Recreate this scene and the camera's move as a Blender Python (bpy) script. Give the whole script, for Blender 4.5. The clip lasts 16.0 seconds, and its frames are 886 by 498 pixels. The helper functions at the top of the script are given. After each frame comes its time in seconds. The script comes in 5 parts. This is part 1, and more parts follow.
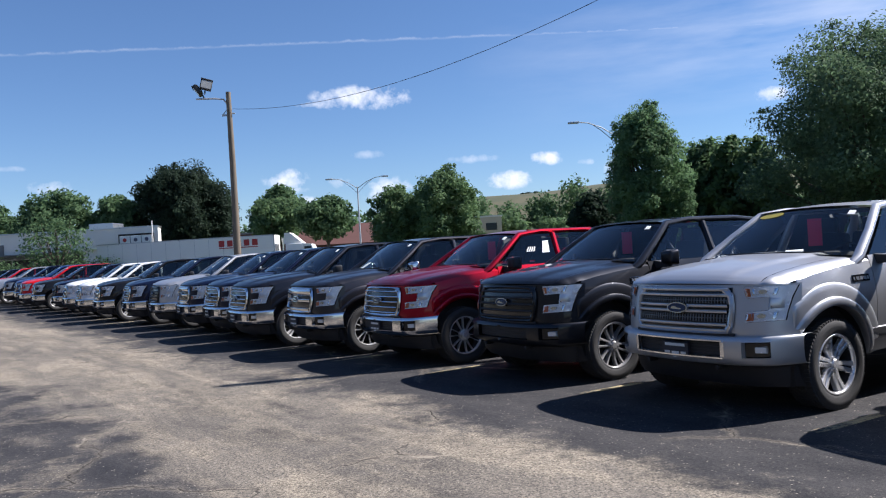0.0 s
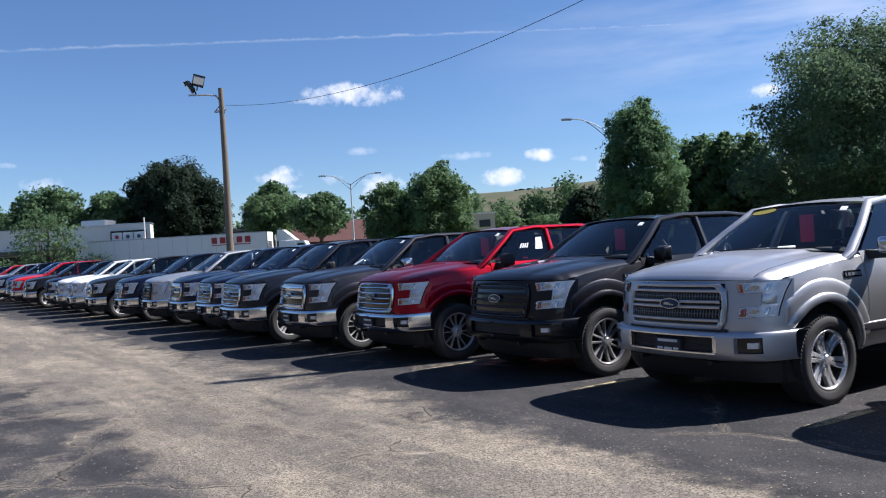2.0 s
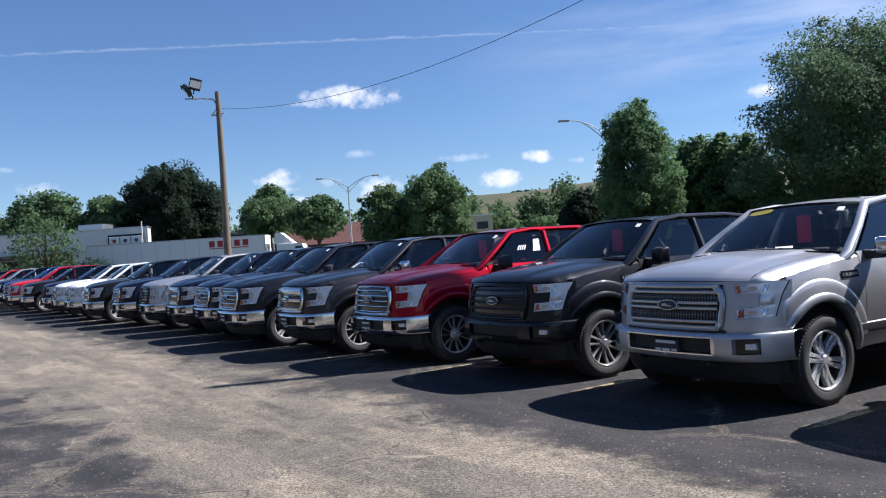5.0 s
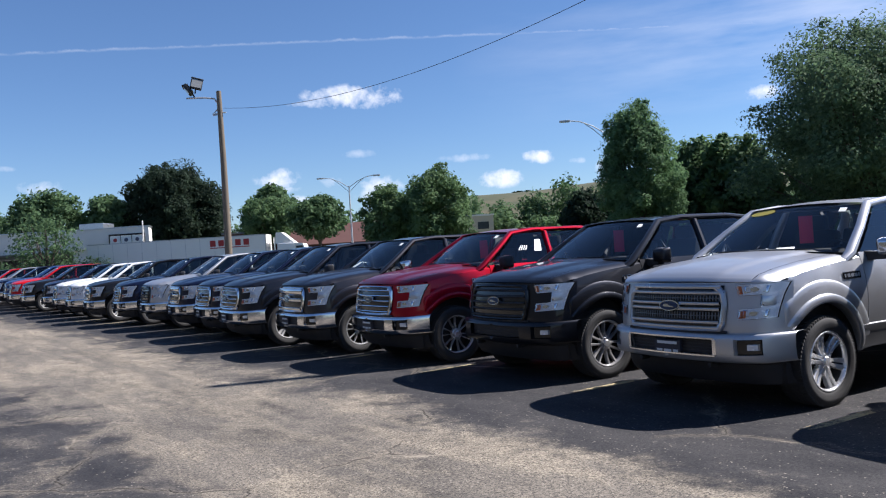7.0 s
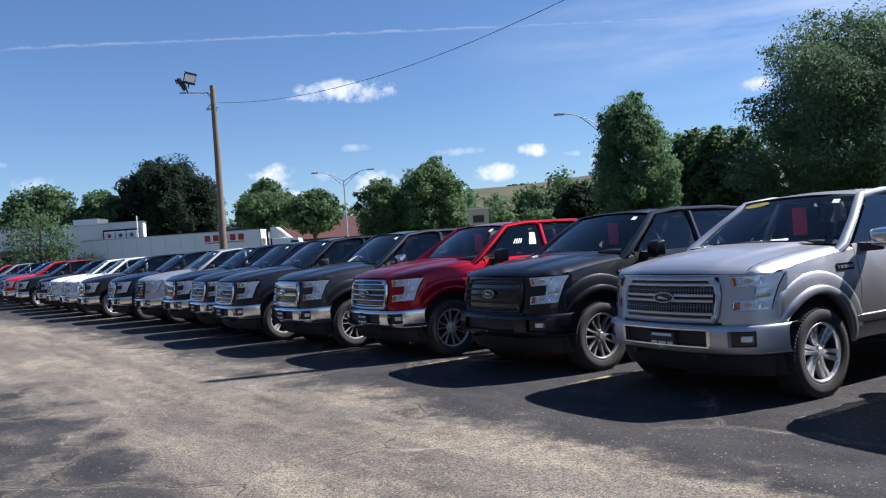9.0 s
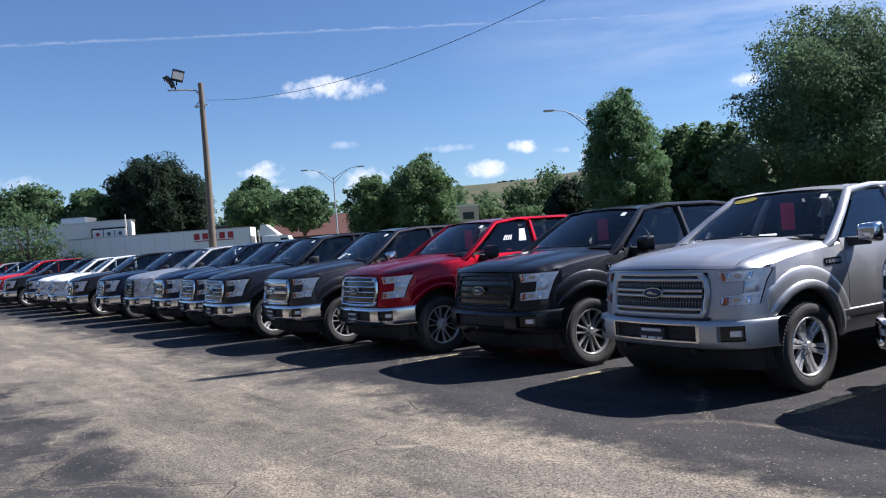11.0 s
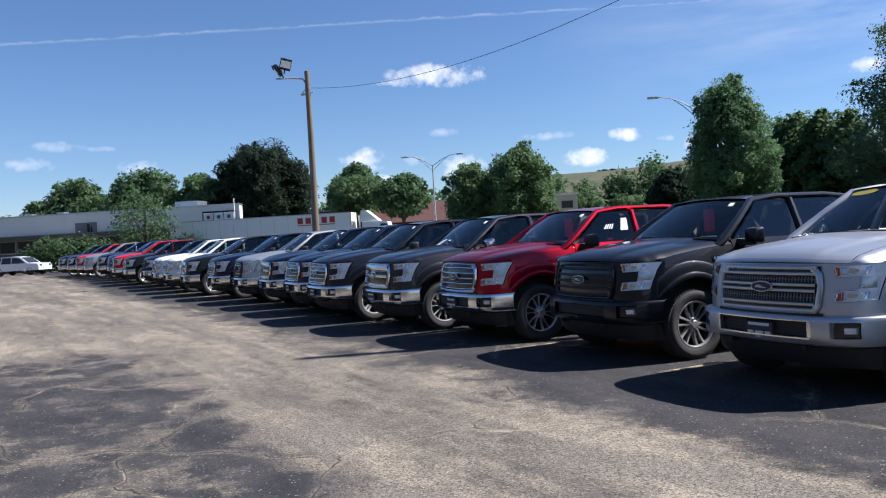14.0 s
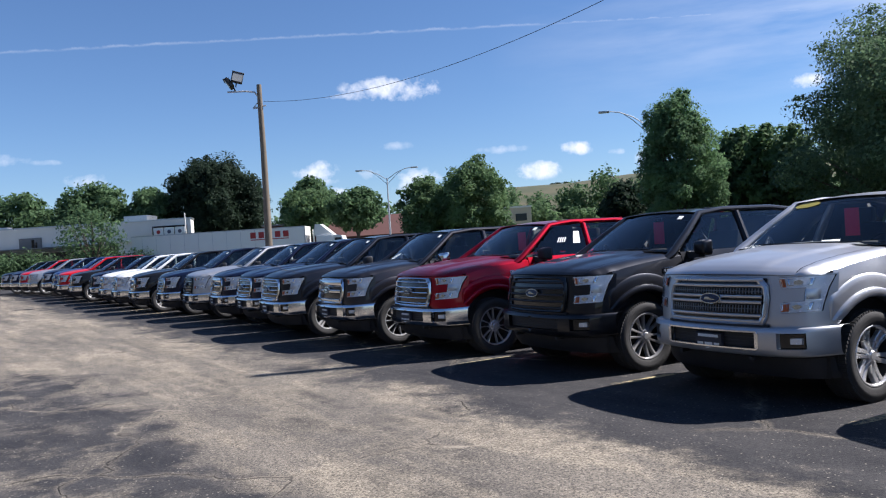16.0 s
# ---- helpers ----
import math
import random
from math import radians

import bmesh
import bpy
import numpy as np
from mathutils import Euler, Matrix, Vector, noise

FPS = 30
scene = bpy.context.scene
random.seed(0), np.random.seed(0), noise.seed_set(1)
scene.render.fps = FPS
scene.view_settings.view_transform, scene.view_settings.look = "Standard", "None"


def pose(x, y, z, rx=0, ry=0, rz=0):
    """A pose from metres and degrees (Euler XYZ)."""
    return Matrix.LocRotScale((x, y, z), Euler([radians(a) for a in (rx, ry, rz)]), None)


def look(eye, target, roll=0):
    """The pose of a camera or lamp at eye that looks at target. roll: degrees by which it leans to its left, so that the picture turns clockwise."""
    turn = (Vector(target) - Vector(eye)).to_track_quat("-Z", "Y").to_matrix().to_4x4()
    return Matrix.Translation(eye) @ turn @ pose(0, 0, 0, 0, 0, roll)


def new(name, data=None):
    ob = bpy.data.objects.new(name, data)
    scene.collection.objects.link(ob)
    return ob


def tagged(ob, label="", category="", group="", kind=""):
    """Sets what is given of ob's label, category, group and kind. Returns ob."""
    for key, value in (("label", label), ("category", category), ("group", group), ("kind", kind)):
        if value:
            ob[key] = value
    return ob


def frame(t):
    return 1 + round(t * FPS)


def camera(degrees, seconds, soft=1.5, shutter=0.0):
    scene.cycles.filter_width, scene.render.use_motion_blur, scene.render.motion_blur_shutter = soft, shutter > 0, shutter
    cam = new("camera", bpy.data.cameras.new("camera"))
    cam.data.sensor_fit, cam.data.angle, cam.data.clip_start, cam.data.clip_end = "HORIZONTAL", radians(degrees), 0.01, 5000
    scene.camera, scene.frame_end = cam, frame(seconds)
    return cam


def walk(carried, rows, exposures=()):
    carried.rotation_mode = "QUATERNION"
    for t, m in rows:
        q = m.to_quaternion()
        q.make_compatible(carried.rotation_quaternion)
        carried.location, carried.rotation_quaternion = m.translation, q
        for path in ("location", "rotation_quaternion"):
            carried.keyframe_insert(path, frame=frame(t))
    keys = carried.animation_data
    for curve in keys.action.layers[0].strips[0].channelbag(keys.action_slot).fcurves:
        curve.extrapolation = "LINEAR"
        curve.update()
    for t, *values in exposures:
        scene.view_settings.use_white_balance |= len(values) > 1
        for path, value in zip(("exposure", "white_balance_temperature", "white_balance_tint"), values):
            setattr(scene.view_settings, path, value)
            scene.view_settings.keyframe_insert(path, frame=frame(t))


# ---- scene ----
# Camera: a hand-held phone that stands in the aisle and turns a little.
cam = camera(58.47, 16.0, soft=1.15)
ROWS = [
    (0, 0, -0, 1.613, 90.196, 3.436, 0.012),
    (0.5, -0, 0.017, 1.606, 90.152, 3.36, 0.023),
    (1, 0.002, 0.01, 1.608, 90.08, 3.397, -0.16),
    (1.5, 0.006, 0.018, 1.608, 90.011, 3.403, -0.316),
    (2, 0.006, 0.016, 1.606, 89.939, 3.473, -0.465),
    (2.5, -0.001, 0.011, 1.61, 89.758, 3.411, -0.36),
    (3, 0.002, 0.017, 1.604, 89.791, 3.284, -0.397),
    (3.5, -0.003, 0.007, 1.609, 89.816, 3.442, -0.754),
    (4, 0.011, 0.023, 1.613, 89.924, 3.755, -0.636),
    (6.5, 0.007, 0.023, 1.609, 90.127, 3.831, -0.616),
    (7, 0.002, 0.026, 1.61, 90.088, 3.645, -0.568),
    (7.5, 0.006, 0.035, 1.603, 90.238, 3.481, -0.638),
    (8, 0.008, 0.024, 1.609, 90.061, 3.706, -0.709),
    (8.5, 0.008, 0.024, 1.61, 89.775, 3.796, -0.938),
    (9, 0.009, 0.026, 1.608, 89.616, 3.978, -0.91),
    (11.5, 0.013, 0.029, 1.606, 89.303, 4.26, -1.719),
    (12, 0.015, 0.037, 1.607, 89.204, 3.827, -1.33),
    (12.5, -0.003, 0.012, 1.599, 88.874, 2.969, 0.676),
    (13, -0.014, -0.01, 1.598, 88.747, 3.006, 3.059),
    (13.5, -0.016, -0.024, 1.605, 88.869, 3.495, 4.888),
    (14, -0.027, -0.035, 1.599, 88.91, 3.211, 5.4),
    (14.5, -0.027, -0.021, 1.598, 89.018, 2.935, 4.669),
    (15, -0.021, -0.014, 1.607, 89.267, 3.174, 3.794),
    (15.5, -0.018, -0.023, 1.611, 89.56, 3.501, 2.787),
    (16, -0.01, -0.008, 1.613, 89.671, 3.594, 2.15),
]
walk(cam, [(r[0], pose(*r[1:])) for r in ROWS], exposures=[(0, 0.90, 6000, 15), (16, 0.90, 6000, 15)])

# Sun and sky: clear summer morning, the sun high on the far right.
SUN_AZ, SUN_EL = radians(77.4), radians(46.0)
sun_dir = Vector((math.sin(SUN_AZ) * math.cos(SUN_EL), math.cos(SUN_AZ) * math.cos(SUN_EL), math.sin(SUN_EL)))
sun = new("sun", bpy.data.lights.new("sun", "SUN"))
sun.data.energy, sun.data.angle, sun.data.color = 5.0, radians(0.55), (1.0, 0.94, 0.85)
sun.matrix_world = look(sun_dir * 100, (0, 0, 0))


def sky_world():
    world = bpy.data.worlds.new("sky")
    scene.world = world
    world.use_nodes = True
    nt = world.node_tree
    N, L = nt.nodes, nt.links
    N.clear()

    def math_node(op, a, b=None, c=None, clamp=False):
        n = N.new("ShaderNodeMath")
        n.operation, n.use_clamp = op, clamp
        for i, v in enumerate((a, b, c)):
            if v is None:
                continue
            if isinstance(v, (int, float)):
                n.inputs[i].default_value = v
            else:
                L.new(v, n.inputs[i])
        return n.outputs[0]

    sky = N.new("ShaderNodeTexSky")
    sky.sky_type, sky.sun_disc = "NISHITA", False
    sky.sun_elevation, sky.sun_rotation = SUN_EL, SUN_AZ
    sky.altitude, sky.air_density, sky.dust_density, sky.ozone_density = 200, 1.0, 0.0, 7.0
    coord = N.new("ShaderNodeTexCoord")
    sep = N.new("ShaderNodeSeparateXYZ")
    L.new(coord.outputs["Generated"], sep.inputs[0])
    X, Y, Z = sep.outputs
    az = math_node("ARCTAN2", X, Y)
    hyp = math_node("SQRT", math_node("ADD", math_node("MULTIPLY", X, X), math_node("MULTIPLY", Y, Y)))
    el = math_node("ARCTAN2", Z, hyp)

    flat = N.new("ShaderNodeMapping")
    flat.inputs["Scale"].default_value = (1, 1, 6)
    L.new(coord.outputs["Generated"], flat.inputs["Vector"])

    def noise_tex(scale, detail, rough=0.6, vec=None):
        n = N.new("ShaderNodeTexNoise")
        n.inputs["Scale"].default_value, n.inputs["Detail"].default_value, n.inputs["Roughness"].default_value = scale, detail, rough
        L.new(vec or coord.outputs["Generated"], n.inputs["Vector"])
        return n.outputs["Fac"]

    puffs, wisps = noise_tex(46, 7, 0.62), noise_tex(5, 5, 0.55, flat.outputs[0])
    # Small fair-weather clouds: azimuth, elevation, half width, half height (degrees), density.
    clouds = [
        (-5.34, 11.23, 3.26, 0.81, 1.00),
        (-7.98, 10.89, 1.62, 0.28, 0.80),
        (-10.88, 5.77, 1.36, 0.68, 1.00),
        (-10.85, 4.97, 1.45, 0.28, 0.60),
        (-9.50, 4.31, 0.81, 0.28, 0.70),
        (5.03, 4.90, 1.47, 0.69, 1.00),
        (7.74, 6.25, 1.34, 0.45, 1.00),
        (2.55, 6.53, 1.72, 0.33, 0.45),
        (-4.97, 7.27, 1.06, 0.29, 0.35),
        (22.97, 9.14, 1.13, 0.49, 0.90),
        (-3.78, 4.75, 1.71, 0.82, 0.90),
        (-7.31, 5.33, 0.89, 0.36, 0.60),
        (-26.04, 5.65, 1.32, 0.44, 0.60),
        (-28.47, 6.86, 0.86, 0.18, 0.30),
        (10.59, 5.75, 0.56, 0.24, 0.50),
        (12.52, 5.07, 0.64, 0.80, 0.70),
        (-30.86, 7.04, 1.40, 0.35, 0.40),
        (-32.69, 5.83, 1.37, 0.48, 0.50),
    ]
    total = None
    for a, e, w, hgt, dens in clouds:
        da = math_node("DIVIDE", math_node("SUBTRACT", az, radians(a)), radians(w))
        de = math_node("DIVIDE", math_node("SUBTRACT", el, radians(e)), radians(hgt))
        r2 = math_node("ADD", math_node("MULTIPLY", da, da), math_node("MULTIPLY", de, de))
        bell = math_node("SUBTRACT", 1.0, r2)
        m = math_node("ADD", math_node("ADD", bell, 0.3), math_node("MULTIPLY", math_node("SUBTRACT", puffs, 0.52), 5.5))
        m = math_node("MULTIPLY", m, dens * 0.5, clamp=True)
        m = math_node("MULTIPLY", m, math_node("MULTIPLY", math_node("ADD", bell, 0.9), 1.1, clamp=True))
        total = m if total is None else math_node("MAXIMUM", total, m)
    # A vapour trail, straight across the sky, and thin veils beside it.
    line = math_node("ADD", math_node("ADD", math_node("MULTIPLY", X, -0.01976), math_node("MULTIPLY", Y, 0.26107)), math_node("MULTIPLY", Z, -0.96512))
    wob = math_node("MULTIPLY", math_node("SUBTRACT", puffs, 0.5), 0.007)
    trail = math_node("SUBTRACT", 1.0, math_node("DIVIDE", math_node("ABSOLUTE", math_node("ADD", line, wob)), 0.0021), clamp=True)
    trail = math_node("MULTIPLY", trail, math_node("MULTIPLY", math_node("SUBTRACT", puffs, 0.28), 0.62, clamp=True))
    total = math_node("MAXIMUM", total, trail)
    veil = math_node("SUBTRACT", 1.0, math_node("DIVIDE", math_node("ABSOLUTE", math_node("SUBTRACT", el, radians(13.2))), radians(6.0)), clamp=True)
    side = math_node("MULTIPLY", math_node("SUBTRACT", az, radians(2.0)), 2.2, clamp=True)
    veil = math_node("MULTIPLY", math_node("MULTIPLY", veil, side), math_node("MULTIPLY", math_node("SUBTRACT", wisps, 0.38), 1.3, clamp=True))
    total = math_node("MAXIMUM", total, veil)
    mix = N.new("ShaderNodeMix")
    mix.data_type = "RGBA"
    L.new(total, mix.inputs["Factor"])
    L.new(sky.outputs[0], mix.inputs["A"])
    mix.inputs["B"].default_value = (9.5, 9.6, 9.8, 1)
    bg = N.new("ShaderNodeBackground")
    bg.inputs["Strength"].default_value = 0.063
    L.new(mix.outputs["Result"], bg.inputs["Color"])
    out = N.new("ShaderNodeOutputWorld")
    L.new(bg.outputs[0], out.inputs["Surface"])


sky_world()


# ---- materials ----
class Nodes:
    """A node material with short helpers."""

    def __init__(self, name):
        self.mat = bpy.data.materials.new(name)
        self.mat.use_nodes = True
        self.nt = self.mat.node_tree
        self.bsdf = self.nt.nodes["Principled BSDF"]
        self.out = self.nt.nodes["Material Output"]
        self.co = self.node("ShaderNodeTexCoord").outputs["Object"]

    def node(self, kind, **ins):
        n = self.nt.nodes.new(kind)
        for key, v in ins.items():
            self.put(n.inputs[key.replace("_", " ")], v)
        return n

    def put(self, socket, v):
        if isinstance(v, bpy.types.NodeSocket):
            self.nt.links.new(v, socket)
        else:
            socket.default_value = v

    def noise(self, scale, detail=4, rough=0.6, vec=None):
        n = self.node("ShaderNodeTexNoise", Scale=scale, Detail=detail, Roughness=rough, Vector=vec or self.co)
        return n.outputs["Fac"]

    def math(self, op, a, b=0.0, clamp=False):
        n = self.nt.nodes.new("ShaderNodeMath")
        n.operation, n.use_clamp = op, clamp
        self.put(n.inputs[0], a), self.put(n.inputs[1], b)
        return n.outputs[0]

    def span(self, v, lo, hi):
        n = self.node("ShaderNodeMapRange", Value=v, From_Min=lo, From_Max=hi)
        n.interpolation_type = "SMOOTHSTEP"
        return n.outputs[0]

    def mix(self, fac, a, b):
        n = self.nt.nodes.new("ShaderNodeMix")
        n.data_type = "RGBA"
        self.put(n.inputs["Factor"], fac)
        self.put(n.inputs["A"], a if isinstance(a, bpy.types.NodeSocket) else (*a, 1))
        self.put(n.inputs["B"], b if isinstance(b, bpy.types.NodeSocket) else (*b, 1))
        return n.outputs["Result"]

    def set(self, **ins):
        for key, v in ins.items():
            if isinstance(v, tuple) and len(v) == 3:
                v = (*v, 1)
            self.put(self.bsdf.inputs[key.replace("_", " ")], v)
        return self

    def bump(self, height, strength=0.3, dist=0.01):
        n = self.node("ShaderNodeBump", Height=height, Strength=strength, Distance=dist)
        self.put(self.bsdf.inputs["Normal"], n.outputs[0])
        return self


def worn(name, col, col2, scale=3.0, rough=0.6, metal=0.0, bump=0.15, fine=60.0, dist=0.01):
    m = Nodes(name)
    a, b = m.noise(scale, 5), m.noise(fine, 3)
    m.set(Base_Color=m.mix(m.math("ADD", m.math("MULTIPLY", a, 0.7), m.math("MULTIPLY", b, 0.3)), col, col2), Metallic=metal,
          Roughness=m.math("ADD", m.math("MULTIPLY", a, 0.2), rough - 0.1))
    if bump:
        m.bump(b, bump, dist)
    return m.mat


def paint(name, col, metal=0.55, dusty=0.03, rough=0.3):
    """Car paint: metallic flakes under a clear coat, with a thin film of dust."""
    m = Nodes(name)
    flake = m.noise(900, 1)
    film = m.span(m.noise(2.2, 4), 0.42, 0.75)
    base = m.mix(flake, tuple(c * 0.95 for c in col), tuple(min(1, c * 1.05) for c in col))
    base = m.mix(m.math("MULTIPLY", film, dusty), base, (0.3, 0.27, 0.23))
    m.set(Base_Color=base, Metallic=metal, Roughness=m.math("ADD", m.math("MULTIPLY", film, 0.12), rough), Coat_Weight=0.55, Coat_Roughness=0.03, Specular_IOR_Level=0.08)
    return m.mat


def glass(name, tint, gloss=1.0):
    """Tinted car glass: clear straight through, with a mirror sheen at the surface."""
    m = Nodes(name)
    nt = m.nt
    nt.nodes.remove(m.bsdf)
    clear = m.node("ShaderNodeBsdfTransparent", Color=(*tint, 1))
    shine = m.node("ShaderNodeBsdfGlossy", Roughness=0.02, Color=(0.95, 0.97, 1.0, 1))
    fres = m.node("ShaderNodeFresnel", IOR=1.5)
    mix = m.node("ShaderNodeMixShader", Fac=m.math("MULTIPLY", fres.outputs[0], gloss, clamp=True))
    nt.links.new(clear.outputs[0], mix.inputs[1])
    nt.links.new(shine.outputs[0], mix.inputs[2])
    nt.links.new(mix.outputs[0], m.out.inputs["Surface"])
    return m.mat


def leaf(name, col, col2):
    m = Nodes(name)
    rnd = m.node("ShaderNodeNewGeometry").outputs["Random Per Island"]
    tone = m.noise(0.5, 3)
    col, col2 = [(k[0] * 1.5, k[1] * 1.36, k[2] * 1.9) for k in (col, col2)]
    c = m.mix(rnd, col, col2)
    c = m.mix(m.span(tone, 0.3, 0.75), c, tuple(v * 1.5 for v in col2))
    m.set(Base_Color=c, Roughness=0.7, Specular_IOR_Level=0.12)
    tr = m.node("ShaderNodeBsdfTranslucent", Color=c)
    mix = m.node("ShaderNodeMixShader", Fac=0.48)
    m.nt.links.new(m.bsdf.outputs[0], mix.inputs[1])
    m.nt.links.new(tr.outputs[0], mix.inputs[2])
    m.nt.links.new(mix.outputs[0], m.out.inputs["Surface"])
    return m.mat


CHROME = worn("chrome", (0.78, 0.78, 0.79), (0.66, 0.66, 0.67), 4, 0.12, 1.0, 0)
SATIN = worn("satin_metal", (0.55, 0.56, 0.58), (0.47, 0.48, 0.50), 5, 0.3, 0.85, 0)
ALLOY = worn("alloy", (0.90, 0.89, 0.88), (0.78, 0.77, 0.76), 6, 0.26, 0.65, 0)
GUNMETAL = worn("machined_dark_alloy", (0.55, 0.54, 0.53), (0.42, 0.41, 0.41), 6, 0.33, 0.6, 0)
BLACK = worn("black_plastic", (0.014, 0.014, 0.017), (0.026, 0.026, 0.029), 6, 0.6, 0, 0.1, 200)
GLOSS_BLACK = worn("gloss_black", (0.008, 0.008, 0.009), (0.014, 0.014, 0.015), 4, 0.18, 0, 0)
RUBBER = worn("tyre_rubber", (0.022, 0.022, 0.023), (0.045, 0.043, 0.041), 5, 0.8, 0, 0.3, 90)
UNDER = worn("underbody", (0.012, 0.012, 0.013), (0.035, 0.032, 0.030), 3, 0.8, 0, 0.2, 40)
CABIN = worn("cabin_trim", (0.02, 0.02, 0.021), (0.04, 0.038, 0.037), 8, 0.7, 0, 0.1, 150)
WINDSHIELD = glass("windshield_glass", (0.8, 0.85, 0.84), 0.85)
TINT = glass("tinted_glass", (0.35, 0.4, 0.4), 1.3)
LENS = glass("headlight_lens", (0.95, 0.96, 0.98), 0.7)
REFLECTOR = worn("headlight_reflector", (0.92, 0.94, 0.96), (0.62, 0.64, 0.67), 26, 0.25, 0.35, 0.5, 60)
MESH_GRAY = worn("gray_grille_mesh", (0.17, 0.175, 0.18), (0.1, 0.1, 0.105), 12, 0.35, 0.6, 0)
WHEEL_CHROME = worn("wheel_chrome", (0.95, 0.95, 0.95), (0.88, 0.88, 0.88), 6, 0.2, 0.7, 0)
AMBER = worn("amber_plastic", (0.55, 0.12, 0.02), (0.45, 0.09, 0.02), 20, 0.3, 0, 0)
RED_LENS = worn("red_lens", (0.3, 0.01, 0.01), (0.2, 0.01, 0.01), 20, 0.2, 0, 0)
BADGE = worn("blue_badge", (0.012, 0.025, 0.075), (0.01, 0.02, 0.06), 20, 0.25, 0, 0)
TAG = worn("red_card", (0.85, 0.03, 0.10), (0.75, 0.025, 0.08), 6, 0.5, 0, 0)
CARD = worn("white_card", (0.75, 0.76, 0.74), (0.66, 0.68, 0.66), 6, 0.55, 0, 0)
YELLOW = worn("yellow_sticker", (0.42, 0.36, 0.05), (0.36, 0.3, 0.05), 6, 0.5, 0, 0)
INK = worn("dark_ink", (0.02, 0.02, 0.03), (0.04, 0.04, 0.05), 20, 0.6, 0, 0)
PAINTS = {
    "silver": paint("silver_paint", (0.50, 0.505, 0.52), 0.75, 0.0, 0.40),
    "gray": paint("dark_gray_paint", (0.022, 0.023, 0.028), 0.8, 0.0, 0.42),
    "red": paint("ruby_red_paint", (0.33, 0.002, 0.016), 0.92, 0.0, 0.42),
    "bright_red": paint("bright_red_paint", (0.52, 0.01, 0.016), 0.1, 0.02),
    "slate": paint("slate_paint", (0.020, 0.022, 0.030), 0.75, 0.0, 0.4),
    "bronze": paint("bronze_gray_paint", (0.046, 0.045, 0.051), 0.9, 0.0, 0.4),
    "navy": paint("navy_paint", (0.006, 0.010, 0.03), 0.25),
    "blue": paint("blue_paint", (0.02, 0.06, 0.2), 0.5),
    "black": paint("black_paint", (0.012, 0.012, 0.014), 0.3),
    "white": paint("white_paint", (0.78, 0.79, 0.8), 0.0, 0.05),
    "lower_gray": paint("lower_gray_paint", (0.2, 0.2, 0.205), 0.6, 0.1),
}


PANES = (WINDSHIELD, TINT, LENS)


# ---- mesh helpers ----
def mesh_of(name, vf, mat=None, smooth=35):
    verts, faces = vf
    me = bpy.data.meshes.new(name)
    me.from_pydata([tuple(v) for v in verts], [], faces)
    bm = bmesh.new()
    bm.from_mesh(me)
    bmesh.ops.remove_doubles(bm, verts=bm.verts, dist=0.0004)
    bmesh.ops.recalc_face_normals(bm, faces=bm.faces)
    bm.to_mesh(me)
    bm.free()
    if smooth:
        me.shade_smooth()
        me.set_sharp_from_angle(angle=radians(smooth))
    if mat:
        me.materials.append(mat)
    return me


def put(name, me, parent=None, mat=None, m=None, label=""):
    ob = new(name, me)
    if parent:
        ob.parent = parent
    if m:
        ob.matrix_local = m
    if mat:
        if not me.materials:
            me.materials.append(mat)
        ob.material_slots[0].link = "OBJECT"
        ob.material_slots[0].material = mat
    if label:
        ob["label"] = label
    if mat in PANES:
        ob.visible_shadow = False
    return ob


def join(*vfs):
    verts, faces = [], []
    for v, f in vfs:
        n = len(verts)
        verts += list(v)
        faces += [tuple(i + n for i in face) for face in f]
    return verts, faces


def moved(vf, m):
    return [m @ Vector(v) for v in vf[0]], vf[1]


def grid(fn, us, vs, keep=None):
    verts = [fn(u, v) for u in us for v in vs]
    k = len(vs)
    faces = []
    for i in range(len(us) - 1):
        for j in range(k - 1):
            if keep is None or keep((us[i] + us[i + 1]) / 2, (vs[j] + vs[j + 1]) / 2):
                faces.append((i * k + j, i * k + j + 1, (i + 1) * k + j + 1, (i + 1) * k + j))
    return verts, faces


def steps(a, b, n):
    return [a + (b - a) * i / n for i in range(n + 1)]


def box(x0, x1, y0, y1, z0, z1, b=0.0):
    """A box, its edges bevelled by b."""
    bm = bmesh.new()
    bmesh.ops.create_cube(bm, size=1.0, matrix=Matrix.Translation(((x0 + x1) / 2, (y0 + y1) / 2, (z0 + z1) / 2)) @ Matrix.Diagonal((abs(x1 - x0), abs(y1 - y0), abs(z1 - z0), 1)))
    if b:
        bmesh.ops.bevel(bm, geom=bm.edges, offset=b, segments=2, affect="EDGES", profile=0.6)
    bm.verts.index_update()
    out = [v.co.copy() for v in bm.verts], [tuple(v.index for v in f.verts) for f in bm.faces]
    bm.free()
    return out


